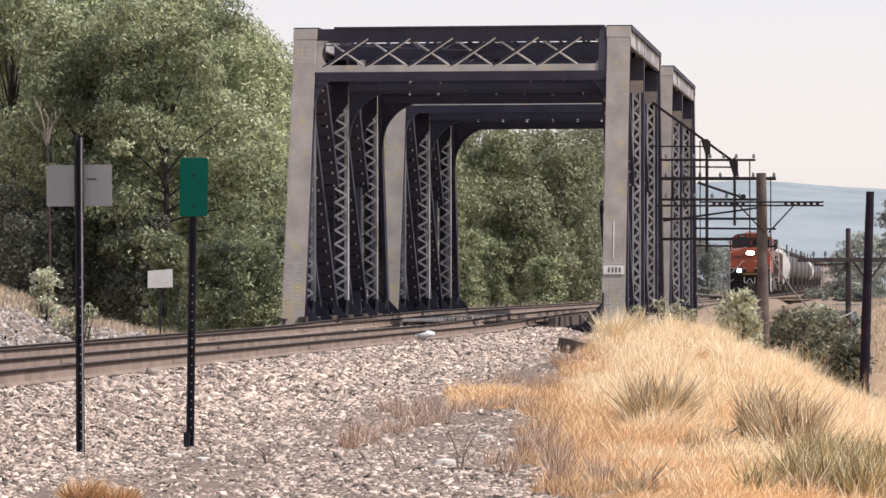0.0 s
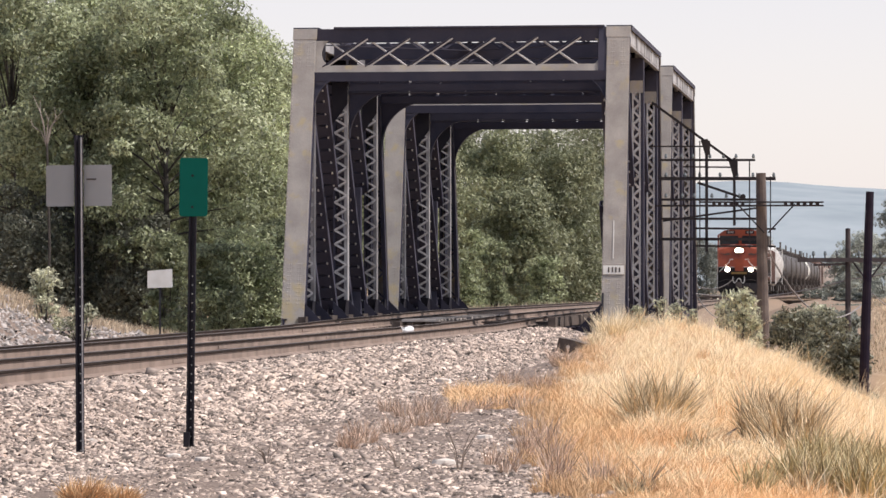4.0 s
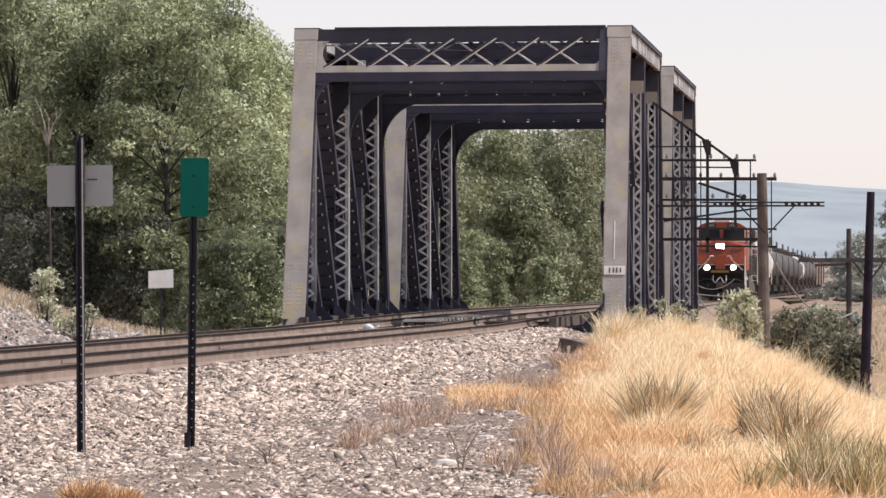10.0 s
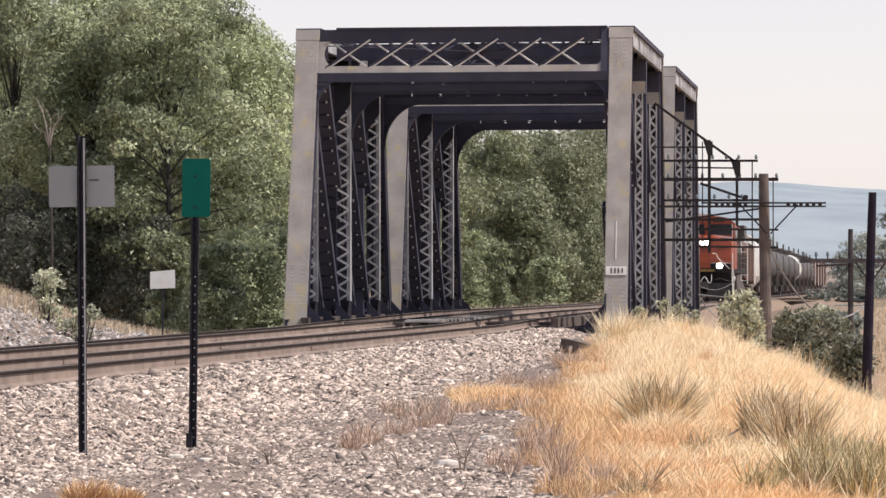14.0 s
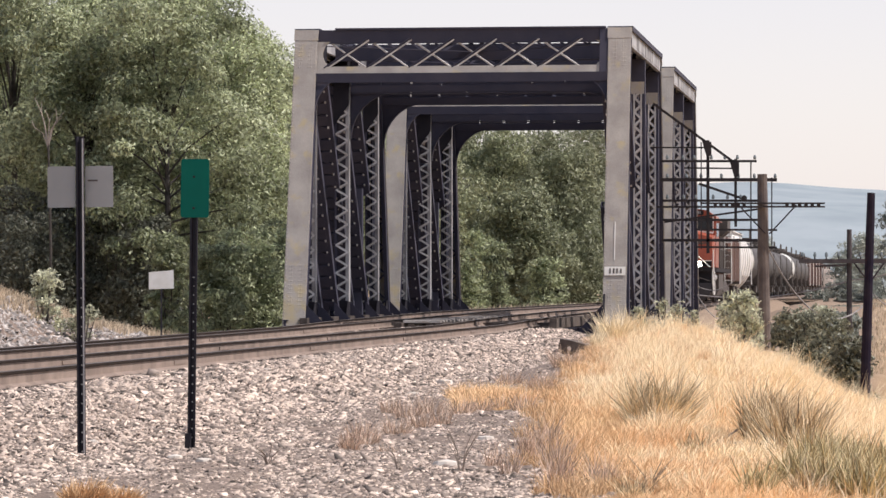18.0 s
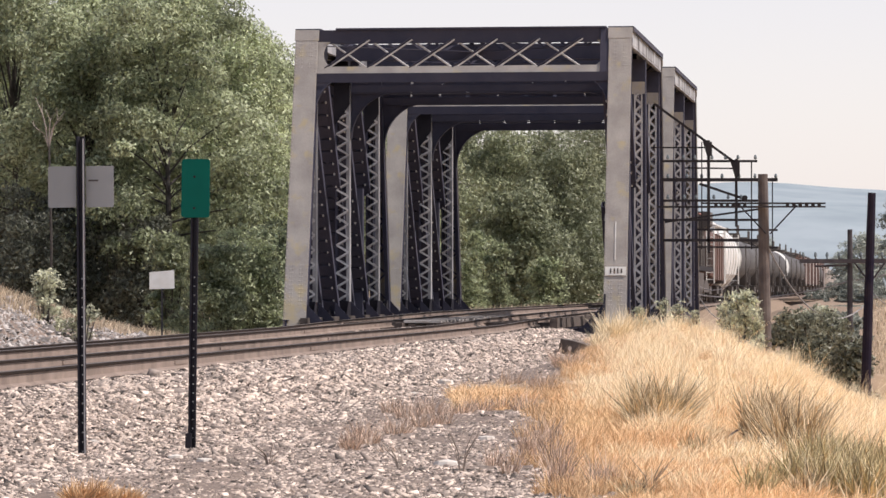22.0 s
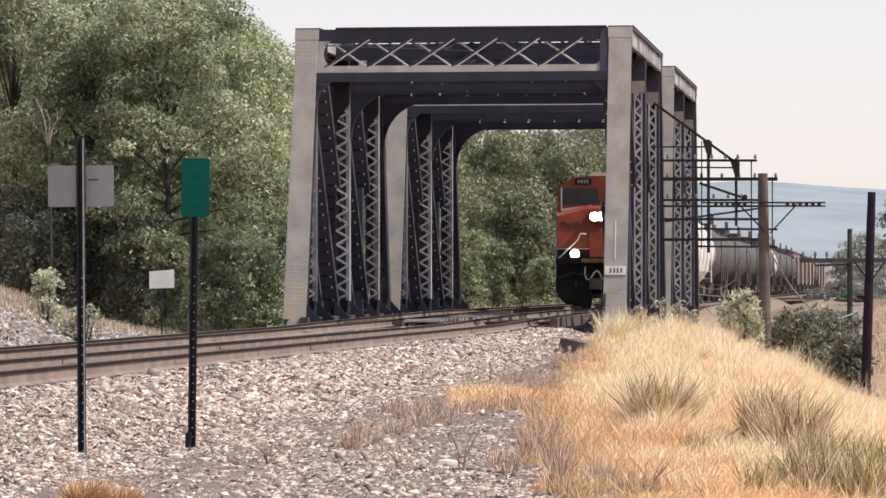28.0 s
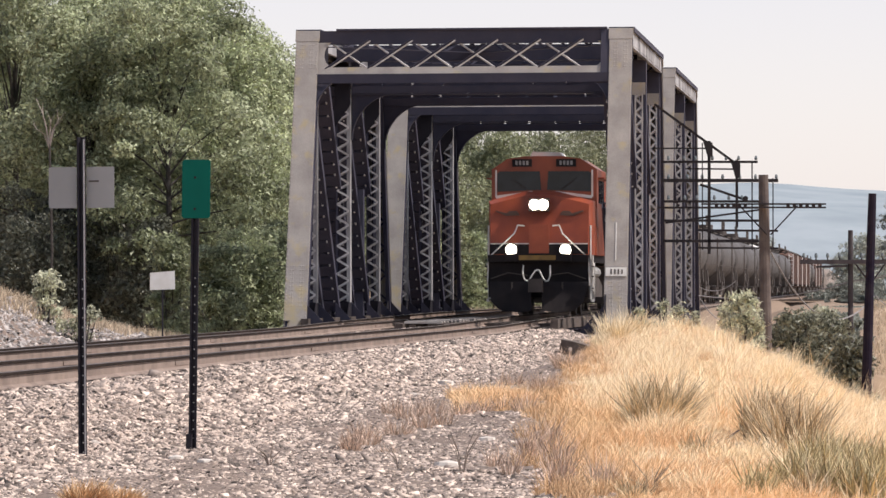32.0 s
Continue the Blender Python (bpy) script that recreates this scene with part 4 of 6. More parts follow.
for a, b, drop, r in (((1233, 521, 62), (1507, 494, 62), 0.25, 0.02), ((1358, 438, 66), (1545, 520, 62), 1.22, 0.022), ((1233, 520, 62), (1272, 564, 62), 0.12, 0.016), ((1507, 494, 62), (1600, 470, 62), 0.1, 0.018), ((1500, 462, 62), (1600, 470, 62), 0.02, 0.012), ((1234, 505, 62), (1300, 494, 62), 0.2, 0.014), ((1545, 520, 62), (1610, 560, 60), 0.1, 0.016)):
    solid("wire", Shape().taper(sag(at(*a), at(*b), drop), [r] * 15, 6), WIRE, "slack weathered wire strung off the pole line", "wire", "wires")


# ---- vegetation ----
rng = np.random.default_rng(7)


def fast_mesh(name, verts, faces_n, mat):
    """A mesh from an (n, 3) array; every faces_n vertices in turn make one face."""
    me = bpy.data.meshes.new(name)
    n = len(verts)
    k = n // faces_n
    me.vertices.add(n)
    me.vertices.foreach_set("co", np.asarray(verts, dtype=np.float32).ravel())
    me.loops.add(n)
    me.loops.foreach_set("vertex_index", np.arange(n, dtype=np.int32))
    me.polygons.add(k)
    me.polygons.foreach_set("loop_start", np.arange(0, n, faces_n, dtype=np.int32))
    me.update(calc_edges=True)
    me.materials.append(mat)
    return me


def unit(n):
    d = rng.normal(size=(n, 3))
    return d / np.linalg.norm(d, axis=1)[:, None]


def leaf_blades(centres, size, outward=None):
    """One narrow three-cornered leaf spray at each centre; outward: the way each one faces, more or less."""
    n = len(centres)
    a = unit(n)
    if outward is None:
        b = np.cross(a, unit(n))
    else:
        face = outward + 0.8 * unit(n)
        b = np.cross(a, face)
        a = np.cross(face, b)
        a /= np.linalg.norm(a, axis=1)[:, None] + 1e-9
    b /= np.linalg.norm(b, axis=1)[:, None] + 1e-9
    s = size * rng.uniform(0.55, 1.35, n)[:, None]
    return np.stack([centres - a * s, centres + a * s * 0.3 + b * s * 0.5, centres + a * s * 0.75 - b * s * 0.3], 1).reshape(-1, 3)


def crown_points(blobs, per):
    """Leaf places on the shells of many clumps, with the way out; blobs: centre and radius."""
    out, ways = [], []
    for c, r in blobs:
        d = unit(per)
        d[:, 2] = np.where(d[:, 2] < -0.45, -d[:, 2], d[:, 2])
        rad = r * (0.42 + 0.75 * rng.beta(2.2, 1.6, per))
        out.append(np.array(c) + d * rad[:, None] * np.array([1.0, 1.0, 0.9]))
        ways.append(d)
    return np.concatenate(out), np.concatenate(ways)


def tree(name, label, base, h, r, clumps, per, leaf, mat, group="", low=0.12, category="tree", clump=0.95):
    """A trunk that forks into limbs; each limb ends in a lobe, a heap of leaf clumps."""
    x, y, z = base
    th = thing(name, label, category, group, pose(x, y, z))
    tr = Shape()
    tr.tube((0, 0, -0.3), (0.15, 0, h * 0.3), h * 0.012, h * 0.009, 8, caps=False).tube((0.15, 0, h * 0.3), (0.0, 0.1, h * 0.8), h * 0.009, h * 0.003, 7, caps=False)
    blobs = []
    each = 6
    lobes = max(4, clumps // each)
    for i in range(lobes):
        u = low + (1.0 - low) * (i + rng.uniform(0.2, 0.8)) / lobes
        prof = r * (0.55 + 0.62 * math.sin(math.pi * min(1, u * 0.86 + 0.12))) * (1.0 if u < 0.8 else 1.25 - 0.6 * (u - 0.4))
        ang = i * 2.4 + rng.uniform(-0.5, 0.5)
        big = clump * rng.uniform(0.85, 1.45)
        rr = max(0.2, prof - big * 0.6) * math.sqrt(rng.uniform(0.1, 1.0))
        c = (rr * math.cos(ang), rr * math.sin(ang), h * u - big * 0.75 * u)
        d = unit(each)
        d[:, 2] = np.abs(d[:, 2]) * 1.1 - 0.25
        for k in range(each):
            blobs.append((tuple(np.array(c) + d[k] * big * rng.uniform(0.45, 1.1)), clump * rng.uniform(0.38, 0.95)))
        p0 = Vector((0.1, 0, h * min(0.75, 0.12 + u * 0.55)))
        mid = Vector((c[0] * 0.4, c[1] * 0.4, p0.z + (c[2] - p0.z) * 0.5))
        tr.tube(p0, mid, h * 0.0035, h * 0.0025, 5, caps=False).tube(mid, c, h * 0.0025, h * 0.001, 5, caps=False)
    part("trunk", tr, BARK, th)
    pts, ways = crown_points(blobs, per)
    cr = new("crown", fast_mesh("crown", leaf_blades(pts, leaf, ways), 3, mat))
    cr.parent = th
    return th


def shrub(name, label, base, w, h, clumps, per, leaf, mat, group="shrubs"):
    x, y, z = base
    th = thing(name, label, "shrub", group, pose(x, y, z))
    st = Shape()
    blobs = []
    clumps, per = clumps * 2, max(10, per // 2)
    for i in range(clumps):
        ang, u = rng.uniform(0, 2 * math.pi), rng.uniform(0.1, 1)
        rr = w * 0.5 * math.sqrt(rng.uniform(0, 1)) * (1.1 - 0.6 * u)
        c = (rr * math.cos(ang), rr * math.sin(ang), h * u)
        blobs.append((c, min(w, h) * rng.uniform(0.07, 0.2)))
        if i < 16:
            st.tube((c[0] * 0.1, c[1] * 0.1, -0.2), c, 0.025, 0.008, 5, caps=False)
    part("stem_work", st, BARK, th)
    cr = new("foliage", fast_mesh("foliage", leaf_blades(*crown_points(blobs, per)[:1], leaf), 3, mat))
    cr.parent = th
    return th


COTTON = "tall green cottonwood with pale sunlit leaf clumps"
for px, s, ytop, r, low in ((-60, 46, -90, 3.6, 0.4), (20, 50, -70, 3.2, 0.36), (95, 44, -110, 3.6, 0.3), (150, 52, 20, 2.8, 0.42), (215, 46, -60, 3.6, 0.28), (290, 53, -30, 3.4, 0.24), (335, 43, -50, 2.9, 0.2), (405, 48, 35, 2.3, 0.2), (452, 44, 80, 2.1, 0.2), (520, 42, 105, 2.0, 0.2), (600, 38, 150, 2.6, 0.2), (690, 36, 200, 2.6, 0.2)):
    p = at(px, 590, s)
    p.z = -1.6
    tree("cottonwood_tree", COTTON, p, at(0, ytop, s).z + 1.6, r, 198, 225, 0.1, LEAF, "riverside trees", low=low, clump=1.0)
for px, s, ytop, r in ((-40, 34, 10, 4.2), (90, 32, 0, 4.2), (210, 34, 10, 4.0), (320, 33, 40, 3.6), (420, 34, 110, 3.0), (510, 33, 150, 3.0)):
    p = at(px, 575, s)
    p.z = -1.6
    tree("cottonwood_tree", "tall green cottonwood in the shade behind the first row", p, at(0, ytop, s).z + 1.6, r, 150, 130, 0.17, LEAF, "riverside trees", low=0.05, clump=1.5)
# shrubs coloured dark to stand for the shaded hollow
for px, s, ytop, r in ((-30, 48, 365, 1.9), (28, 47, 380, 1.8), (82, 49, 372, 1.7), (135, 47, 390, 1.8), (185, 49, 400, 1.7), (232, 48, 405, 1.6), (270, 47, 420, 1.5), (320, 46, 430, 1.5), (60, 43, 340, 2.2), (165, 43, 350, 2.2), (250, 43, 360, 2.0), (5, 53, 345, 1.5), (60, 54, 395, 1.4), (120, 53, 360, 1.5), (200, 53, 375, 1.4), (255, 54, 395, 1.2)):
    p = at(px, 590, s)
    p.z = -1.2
    shrub("understorey_shrub", "shrub under the riverside trees, shade put into its leaf colour", p, r * 2.3, at(0, ytop, s).z + 1.2, 46, 190, 0.1, LEAF_SHADE, "understorey shrubs")
dead = thing("dead_tree", "bleached bare limbs of a dead tree among the cottonwoods", "tree", m=pose(*at(84, 590, 55)))
dead.location.z = -1.6
h = at(0, 245, 55).z + 1.6
s = Shape().taper([(0, 0, -0.2), (0.1, 0, h * 0.5), (0.0, 0.1, h)], [0.05, 0.045, 0.035], 7)
part("trunk", s, BARK, dead)
for x0, x1, x2, top, r in ((-0.1, -0.2, -0.42, 1.35, 0.03), (0.02, 0.06, -0.08, 0.95, 0.026), (0.1, 0.3, 0.26, 1.0, 0.026), (-0.16, -0.42, -0.5, 0.6, 0.02), (0.12, 0.2, 0.46, 0.7, 0.018)):
    limb = part("limb", Shape().taper([(0, 0.1, h - 0.3), (x0, 0.05, h + top * 0.3), (x1, -0.05, h + top * 0.62), (x2, -0.1, h + top)], [r, r * 0.85, r * 0.6, r * 0.3], 6), DEADWOOD, dead)
    part("twig", Shape().tube((x1, -0.05, h + top * 0.62), (x1 * 1.5 + 0.1, -0.05, h + top * 0.9), r * 0.45, r * 0.2, 5, caps=False), DEADWOOD, limb)
for px, s, ytop, r in ((300, 57, 425, 0.75), (385, 60, 440, 1.2), (440, 59, 425, 1.3), (490, 57, 400, 1.4)):
    p = at(px, 590, s)
    p.z = -1.2
    shrub("understorey_shrub", "yellow-green shrub in the sun under the riverside trees", p, r * 2.2, at(0, ytop, s).z + 1.2, 40, 260, 0.085, LEAF, "understorey shrubs")
for px, s, ytop, r in ((830, 22, 262, 4.4), (930, 21, 265, 4.4), (800, 30, 215, 3.2), (880, 31, 222, 3.0), (940, 30, 235, 3.0), (985, 31, 258, 2.4), (1040, 25, 232, 3.6), (1000, 24, 222, 3.6), (1085, 23, 250, 3.6), (760, 33, 240, 3.0), (925, 33, 330, 2.3), (1010, 30, 340, 1.8)):
    p = at(px, 545, s)
    p.z = -0.9
    tree("far_bank_tree", "full green tree on the far bank beyond the bridge", p, at(0, ytop, s).z + 0.9, r, 132, 180, 0.135, LEAF_FAR, "far bank trees", low=0.05, clump=1.2)
for px, s, ytop, r in ((850, 38, 415, 1.3), (880, 39, 430, 0.9), (965, 36, 465, 1.3), (830, 40, 450, 1.0)):
    p = at(px, 540, s)
    p.z = -0.7
    shrub("far_bank_shrub", "leafy green shrub beside the far track", p, r * 1.9, at(0, ytop, s).z + 0.7, 30, 120, 0.12, LEAF, "far bank shrubs")
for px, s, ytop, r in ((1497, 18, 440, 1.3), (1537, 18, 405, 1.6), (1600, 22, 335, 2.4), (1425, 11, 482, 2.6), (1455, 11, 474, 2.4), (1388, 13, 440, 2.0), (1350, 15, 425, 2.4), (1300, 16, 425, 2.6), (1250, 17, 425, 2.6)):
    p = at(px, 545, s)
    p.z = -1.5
    tree("distant_tree", "green tree beyond the line, haze put into its leaf colour", p, at(0, ytop, s).z + 1.5, r, 72, 130, 0.16, LEAF_HAZE, "distant trees", low=0.03, clump=1.2)
p = at(112, 590, 76)
shrub("silvery_shrub", "pale silvery-green shrub on the gravel bank", (p.x - 0.1, p.y - 3, -0.5), 0.95, 1.6, 30, 60, 0.065, LEAF_SILVER)
shrub("silvery_shrub", "pale silvery-green shrub on the gravel bank", (p.x + 0.75, p.y - 3, -0.5), 0.8, 0.85, 16, 44, 0.065, LEAF_SILVER)
for x, y, s, w, h, mat in ((1312, 610, 70, 1.0, 1.55, LEAF_PALE), (1285, 600, 68, 0.6, 1.2, LEAF_PALE), (1410, 640, 72, 1.3, 1.4, LEAF_DARK), (1460, 650, 70, 1.5, 1.45, LEAF_DARK), (1395, 605, 66, 1.4, 0.85, LEAF_DARK), (1500, 660, 74, 1.1, 1.1, LEAF_DARK), (1440, 590, 64, 1.3, 1.0, LEAF_PALE)):
    p = at(x, y, s)
    shrub("bank_shrub", "pale-leaved shrub on the river bank" if mat is LEAF_PALE else "dark tangled shrub on the river bank", (p.x, p.y, p.z - 0.9), w * 1.3, h + 0.6, 40, 84, 0.08, mat, "bank shrubs")
for x, y, s, w, h in ((1128, 560, 80, 0.4, 0.62), (1172, 560, 78, 0.5, 0.78), (1200, 560, 76, 0.6, 0.7), (1225, 566, 76, 0.4, 0.6)):
    p = at(x, y, s)
    shrub("bank_shrub", "small pale-leaved shrub at the bridge foot", (p.x, p.y, p.z - 0.4), w, h, 22, 26, 0.045, LEAF_PALE, "bank shrubs")

# LEAF_HAZE shrubs carry the distance haze in their colour
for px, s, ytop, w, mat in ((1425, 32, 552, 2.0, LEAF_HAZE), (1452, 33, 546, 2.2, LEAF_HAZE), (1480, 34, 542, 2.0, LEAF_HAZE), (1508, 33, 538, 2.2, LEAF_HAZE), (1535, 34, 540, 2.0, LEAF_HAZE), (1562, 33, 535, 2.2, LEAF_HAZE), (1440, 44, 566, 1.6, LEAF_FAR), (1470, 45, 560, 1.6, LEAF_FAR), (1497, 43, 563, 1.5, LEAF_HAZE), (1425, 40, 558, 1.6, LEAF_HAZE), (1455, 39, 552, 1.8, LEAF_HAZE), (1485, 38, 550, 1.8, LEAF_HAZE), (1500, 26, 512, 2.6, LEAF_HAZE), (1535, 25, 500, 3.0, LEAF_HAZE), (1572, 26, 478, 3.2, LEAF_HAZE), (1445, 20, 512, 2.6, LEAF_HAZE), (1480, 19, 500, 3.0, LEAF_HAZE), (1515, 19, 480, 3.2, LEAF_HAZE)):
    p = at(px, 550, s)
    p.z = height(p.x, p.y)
    shrub("trackside_shrub", "shrub on the flat beside the line", p - Vector((0, 0, 0.1)), w * 1.5, at(0, ytop, s).z - p.z, 30, 90, 0.12, mat, "trackside shrubs")


def blades(places, h, lean, width, segs=2, wind=(0.18, 0.05)):
    """Bent tapering grass blades: (n, 3) places, heights h."""
    n = len(places)
    ang = rng.uniform(0, 2 * np.pi, n)
    tilt = np.stack([np.cos(ang), np.sin(ang), np.zeros(n)], 1) * (lean * rng.uniform(0.2, 1.2, n))[:, None] + np.array([wind[0], wind[1], 0]) * rng.uniform(0.2, 1, n)[:, None]
    face = rng.uniform(-0.9, 0.9, n)
    side = np.stack([np.cos(face), np.sin(face), np.zeros(n)], 1) * (width * rng.uniform(0.6, 1.4, n))[:, None]
    hh = (h * np.ones(n) * rng.uniform(0.55, 1.2, n))[:, None]
    up = np.array([0, 0, 1.0])
    p0 = places
    p1 = places + (up * 0.55 + tilt * 0.3) * hh
    p2 = places + (up * 0.95 + tilt) * hh
    quad = np.stack([p0 - side, p0 + side, p1 + side * 0.8, p1 - side * 0.8], 1)
    tip = np.stack([p1 - side * 0.8, p1 + side * 0.8, p2 + side * 0.15, p2 - side * 0.15], 1)
    return np.concatenate([quad, tip], 1).reshape(-1, 3)


def on_ground(xy):
    return np.array([(x, y, height(x, y) - 0.02) for x, y in xy])


def scatter(n, y0, y1, x0, x1, keep):
    """Random (x, y), denser near the eye, where keep allows."""
    out = []
    while len(out) < n:
        y = 1 / rng.uniform(1 / y1, 1 / y0)
        x = rng.uniform(x0, x1)
        if keep(x, y):
            out.append((x, y))
    return out


def in_view(x, y, pad=0.6):
    return abs(x) < 0.1245 * y + pad


patch = lambda x, y, k: noise.noise((x * k, y * k * 0.45, 9.0))
def tufts(name, spots, mat, label, blades_each, h, spread, width):
    """Many small clumps of bent blades, each fanning from its own root."""
    root = on_ground(spots)
    n = len(root)
    size = rng.uniform(0.45, 1.5, n) * np.array([max(0.35, 1 + 0.7 * patch(x, y, 1.1) + 0.5 * patch(x, y, 2.9)) for x, y in spots])
    k = blades_each
    pl = np.repeat(root, k, 0)
    sz = np.repeat(size, k)
    a = rng.uniform(0, 2 * np.pi, n * k)
    r = np.sqrt(rng.uniform(0, 1, n * k)) * spread * 0.5 * sz
    pl = pl + np.stack([r * np.cos(a), r * np.sin(a), np.zeros(n * k)], 1)
    sz = sz * np.interp(pl[:, 1], (25, 46), (0.62, 1.0))
    v = blades(pl, h * sz, 0.5, width).reshape(n * k, 8, 3)
    f = np.array([0, 0, 0.5, 0.5, 0.5, 0.5, 1.2, 1.2])[None, :, None]
    out = np.stack([np.cos(a), np.sin(a), -0.25 * np.ones(n * k)], 1)[:, None, :]
    v = v + out * f * (spread * sz * rng.uniform(0.1, 1, n * k))[:, None, None]
    return tagged(new(name, fast_mesh(name, v.reshape(-1, 3), 4, mat)), label, "grass", kind="stuff")


def on_bank(x, y, inset):
    return patch(x, y, 3.7) > -0.22 and gully(x, y) < 0.4 and in_view(x, y) and x < 8.5 and x > grass_edge(y) + inset + 0.4 * patch(x, y, 1.5)


spots = scatter(2600, 24, 97, 0.3, 12, lambda x, y: on_bank(x, y, 0.0) and rng.uniform() < 1.2 - 0.85 * smooth(34, 58, y + 6 * patch(x, y, 0.7)))
tufts("golden_grass", spots, STRAW, "thick golden dry grass covering the bank", 42, 0.19, 0.13, 0.0024)
spots = scatter(2350, 25, 97, 0.8, 12, lambda x, y: on_bank(x, y, 0.4) and (patch(x, y, 0.6) > 0.05 or x > 4.2 or y > 44))
tufts("pale_grass", spots, STRAW_PALE, "pale bleached seed grass along the bank", 42, 0.27, 0.15, 0.0023)
spots = scatter(2100, 24, 92, 0.3, 10, lambda x, y: on_bank(x, y, -0.25) and (x < grass_edge(y) + 0.7 or patch(x, y, 1.2) > 0.16))
tufts("brown_grass", spots, DRYBROWN, "brown withered grass in patches", 30, 0.17, 0.11, 0.0026)
spots = scatter(330, 26, 90, 2.2, 9, lambda x, y: on_bank(x, y, 1.2) and patch(x, y, 0.9) > -0.1)
tufts("seed_grass", spots, STRAW_PALE, "tall pale seed stalks standing over the grass", 9, 0.46, 0.13, 0.003)
spots = scatter(330, 40, 54, -0.3, 1.8, lambda x, y: ((x - 0.6) / 0.45) ** 2 + ((y - 46.5) / 3.2) ** 2 < 0.9 + 1.6 * patch(x, y, 2.6))
tufts("orange_grass_patch", spots, STRAW, "low orange-gold patch of dry grass among gravel", 20, 0.145, 0.13, 0.0034)


def tussock(label, x, y, s, w, h, n, mat, name="bunch_grass"):
    p = at(x, y, s)
    z = height(p.x, p.y)
    n = int(n * 2.2)
    r = w * 0.26 * np.sqrt(rng.uniform(0, 1, n))
    a = rng.uniform(0, 2 * np.pi, n)
    pl = np.stack([r * np.cos(a), r * np.sin(a), np.full(n, -0.03)], 1)
    ang = a + rng.normal(0, 0.4, n)
    v = blades(pl, h * rng.uniform(0.6, 1.15, n), 0.4, 0.0036 if name == "dry_weed" else 0.0062, wind=(0.12, 0))
    # fan the blades outwards
    v = v.reshape(n, 8, 3)
    f = np.array([0, 0, 0.55, 0.55, 0.55, 0.55, 1, 1])[None, :, None]
    v = v + np.stack([np.cos(ang), np.sin(ang), -0.18 * np.ones(n)], 1)[:, None, :] * (f * (w * 0.36 * rng.uniform(0.1, 1, n))[:, None, None])
    ob = new(name, fast_mesh(name, v.reshape(-1, 3), 4, mat))
    ob.matrix_basis = pose(p.x, p.y, z)
    return tagged(ob, label, "grass tuft", "bunch grasses")


OLIVE = "spreading olive-brown bunch grass on the bank"
for x, y, s, w, h, n in ((1160, 775, 170, 0.85, 0.6, 420), (1185, 770, 168, 0.6, 0.5, 160), (1130, 765, 166, 0.5, 0.5, 130)):
    tussock(OLIVE, x, y, s, w, h, n, SAGE)
for x, y, s, w, h, n in ((1345, 768, 172, 0.6, 0.6, 260), (1375, 780, 180, 0.7, 0.66, 330), (1405, 800, 188, 0.65, 0.7, 330), (1425, 812, 192, 0.4, 0.5, 160), (1120, 890, 245, 0.3, 0.2, 70), (1420, 890, 240, 0.25, 0.3, 90), (1228, 815, 190, 0.4, 0.3, 60)):
    tussock("thick brown bunch grass with a dark base", x, y, s, w, h, n, BUNCH_BROWN)
for x, y, s, w, h, n in ((1500, 860, 215, 0.5, 0.45, 240), (1550, 840, 202, 0.55, 0.55, 280), (1470, 890, 236, 0.4, 0.36, 200), (1530, 895, 238, 0.5, 0.4, 240), (1490, 815, 192, 0.5, 0.4, 160), (1565, 880, 225, 0.4, 0.5, 200), (1445, 850, 210, 0.5, 0.42, 220), (1520, 830, 198, 0.5, 0.45, 220), (1410, 880, 230, 0.45, 0.35, 180), (1480, 845, 206, 0.5, 0.45, 220), (1550, 800, 186, 0.5, 0.4, 180), (1340, 895, 240, 0.35, 0.3, 120), (1235, 825, 196, 0.4, 0.2, 90)):
    tussock("greenish fine bunch grass low on the bank", x, y, s, w, h, n, BUNCH_OLIVE)
for x, y, s, w, h, n in ((1085, 622, 84, 0.9, 0.7, 330), (1122, 612, 80, 0.9, 0.65, 280), (1058, 630, 86, 0.5, 0.4, 120)):
    tussock("pale straw bunch grass at the bridge foot", x, y, s, w, h, n, STRAW_PALE)
for x, y, s, w, h, n in ((150, 900, 250, 0.4, 0.2, 300), (215, 900, 250, 0.3, 0.16, 200)):
    tussock("low straw tuft at the gravel's edge", x, y, s, w, h, n, DRYBROWN, "dry_tuft")
for x, y, s, w, h, n in ((618, 800, 185, 0.3, 0.24, 70), (650, 785, 175, 0.4, 0.22, 60), (700, 770, 165, 0.5, 0.24, 50), (745, 765, 160, 0.45, 0.28, 50), (690, 815, 190, 0.35, 0.12, 30), (960, 690, 125, 0.6, 0.3, 130), (1000, 675, 110, 0.7, 0.35, 150), (935, 830, 200, 0.3, 0.35, 70), (985, 870, 230, 0.3, 0.35, 80), (965, 800, 185, 0.4, 0.36, 60), (985, 835, 208, 0.35, 0.36, 70), (1090, 870, 232, 0.3, 0.2, 50), (925, 740, 150, 0.4, 0.3, 50), (780, 755, 158, 0.4, 0.3, 40), (720, 745, 152, 0.5, 0.3, 40), (690, 735, 148, 0.4, 0.28, 30), (815, 742, 152, 0.45, 0.22, 60), (850, 738, 150, 0.45, 0.2, 60), (885, 735, 148, 0.4, 0.22, 50), (830, 700, 128, 0.5, 0.26, 60), (900, 680, 118, 0.6, 0.28, 80), (760, 735, 150, 0.5, 0.3, 40), (640, 770, 168, 0.4, 0.26, 50), (870, 830, 205, 0.25, 0.25, 24), (900, 850, 215, 0.25, 0.28, 24), (1060, 880, 236, 0.3, 0.3, 80)):
    tussock("reddish-brown dry weeds in the gravel", x, y, s, w, h, n, WEED, "dry_weed")
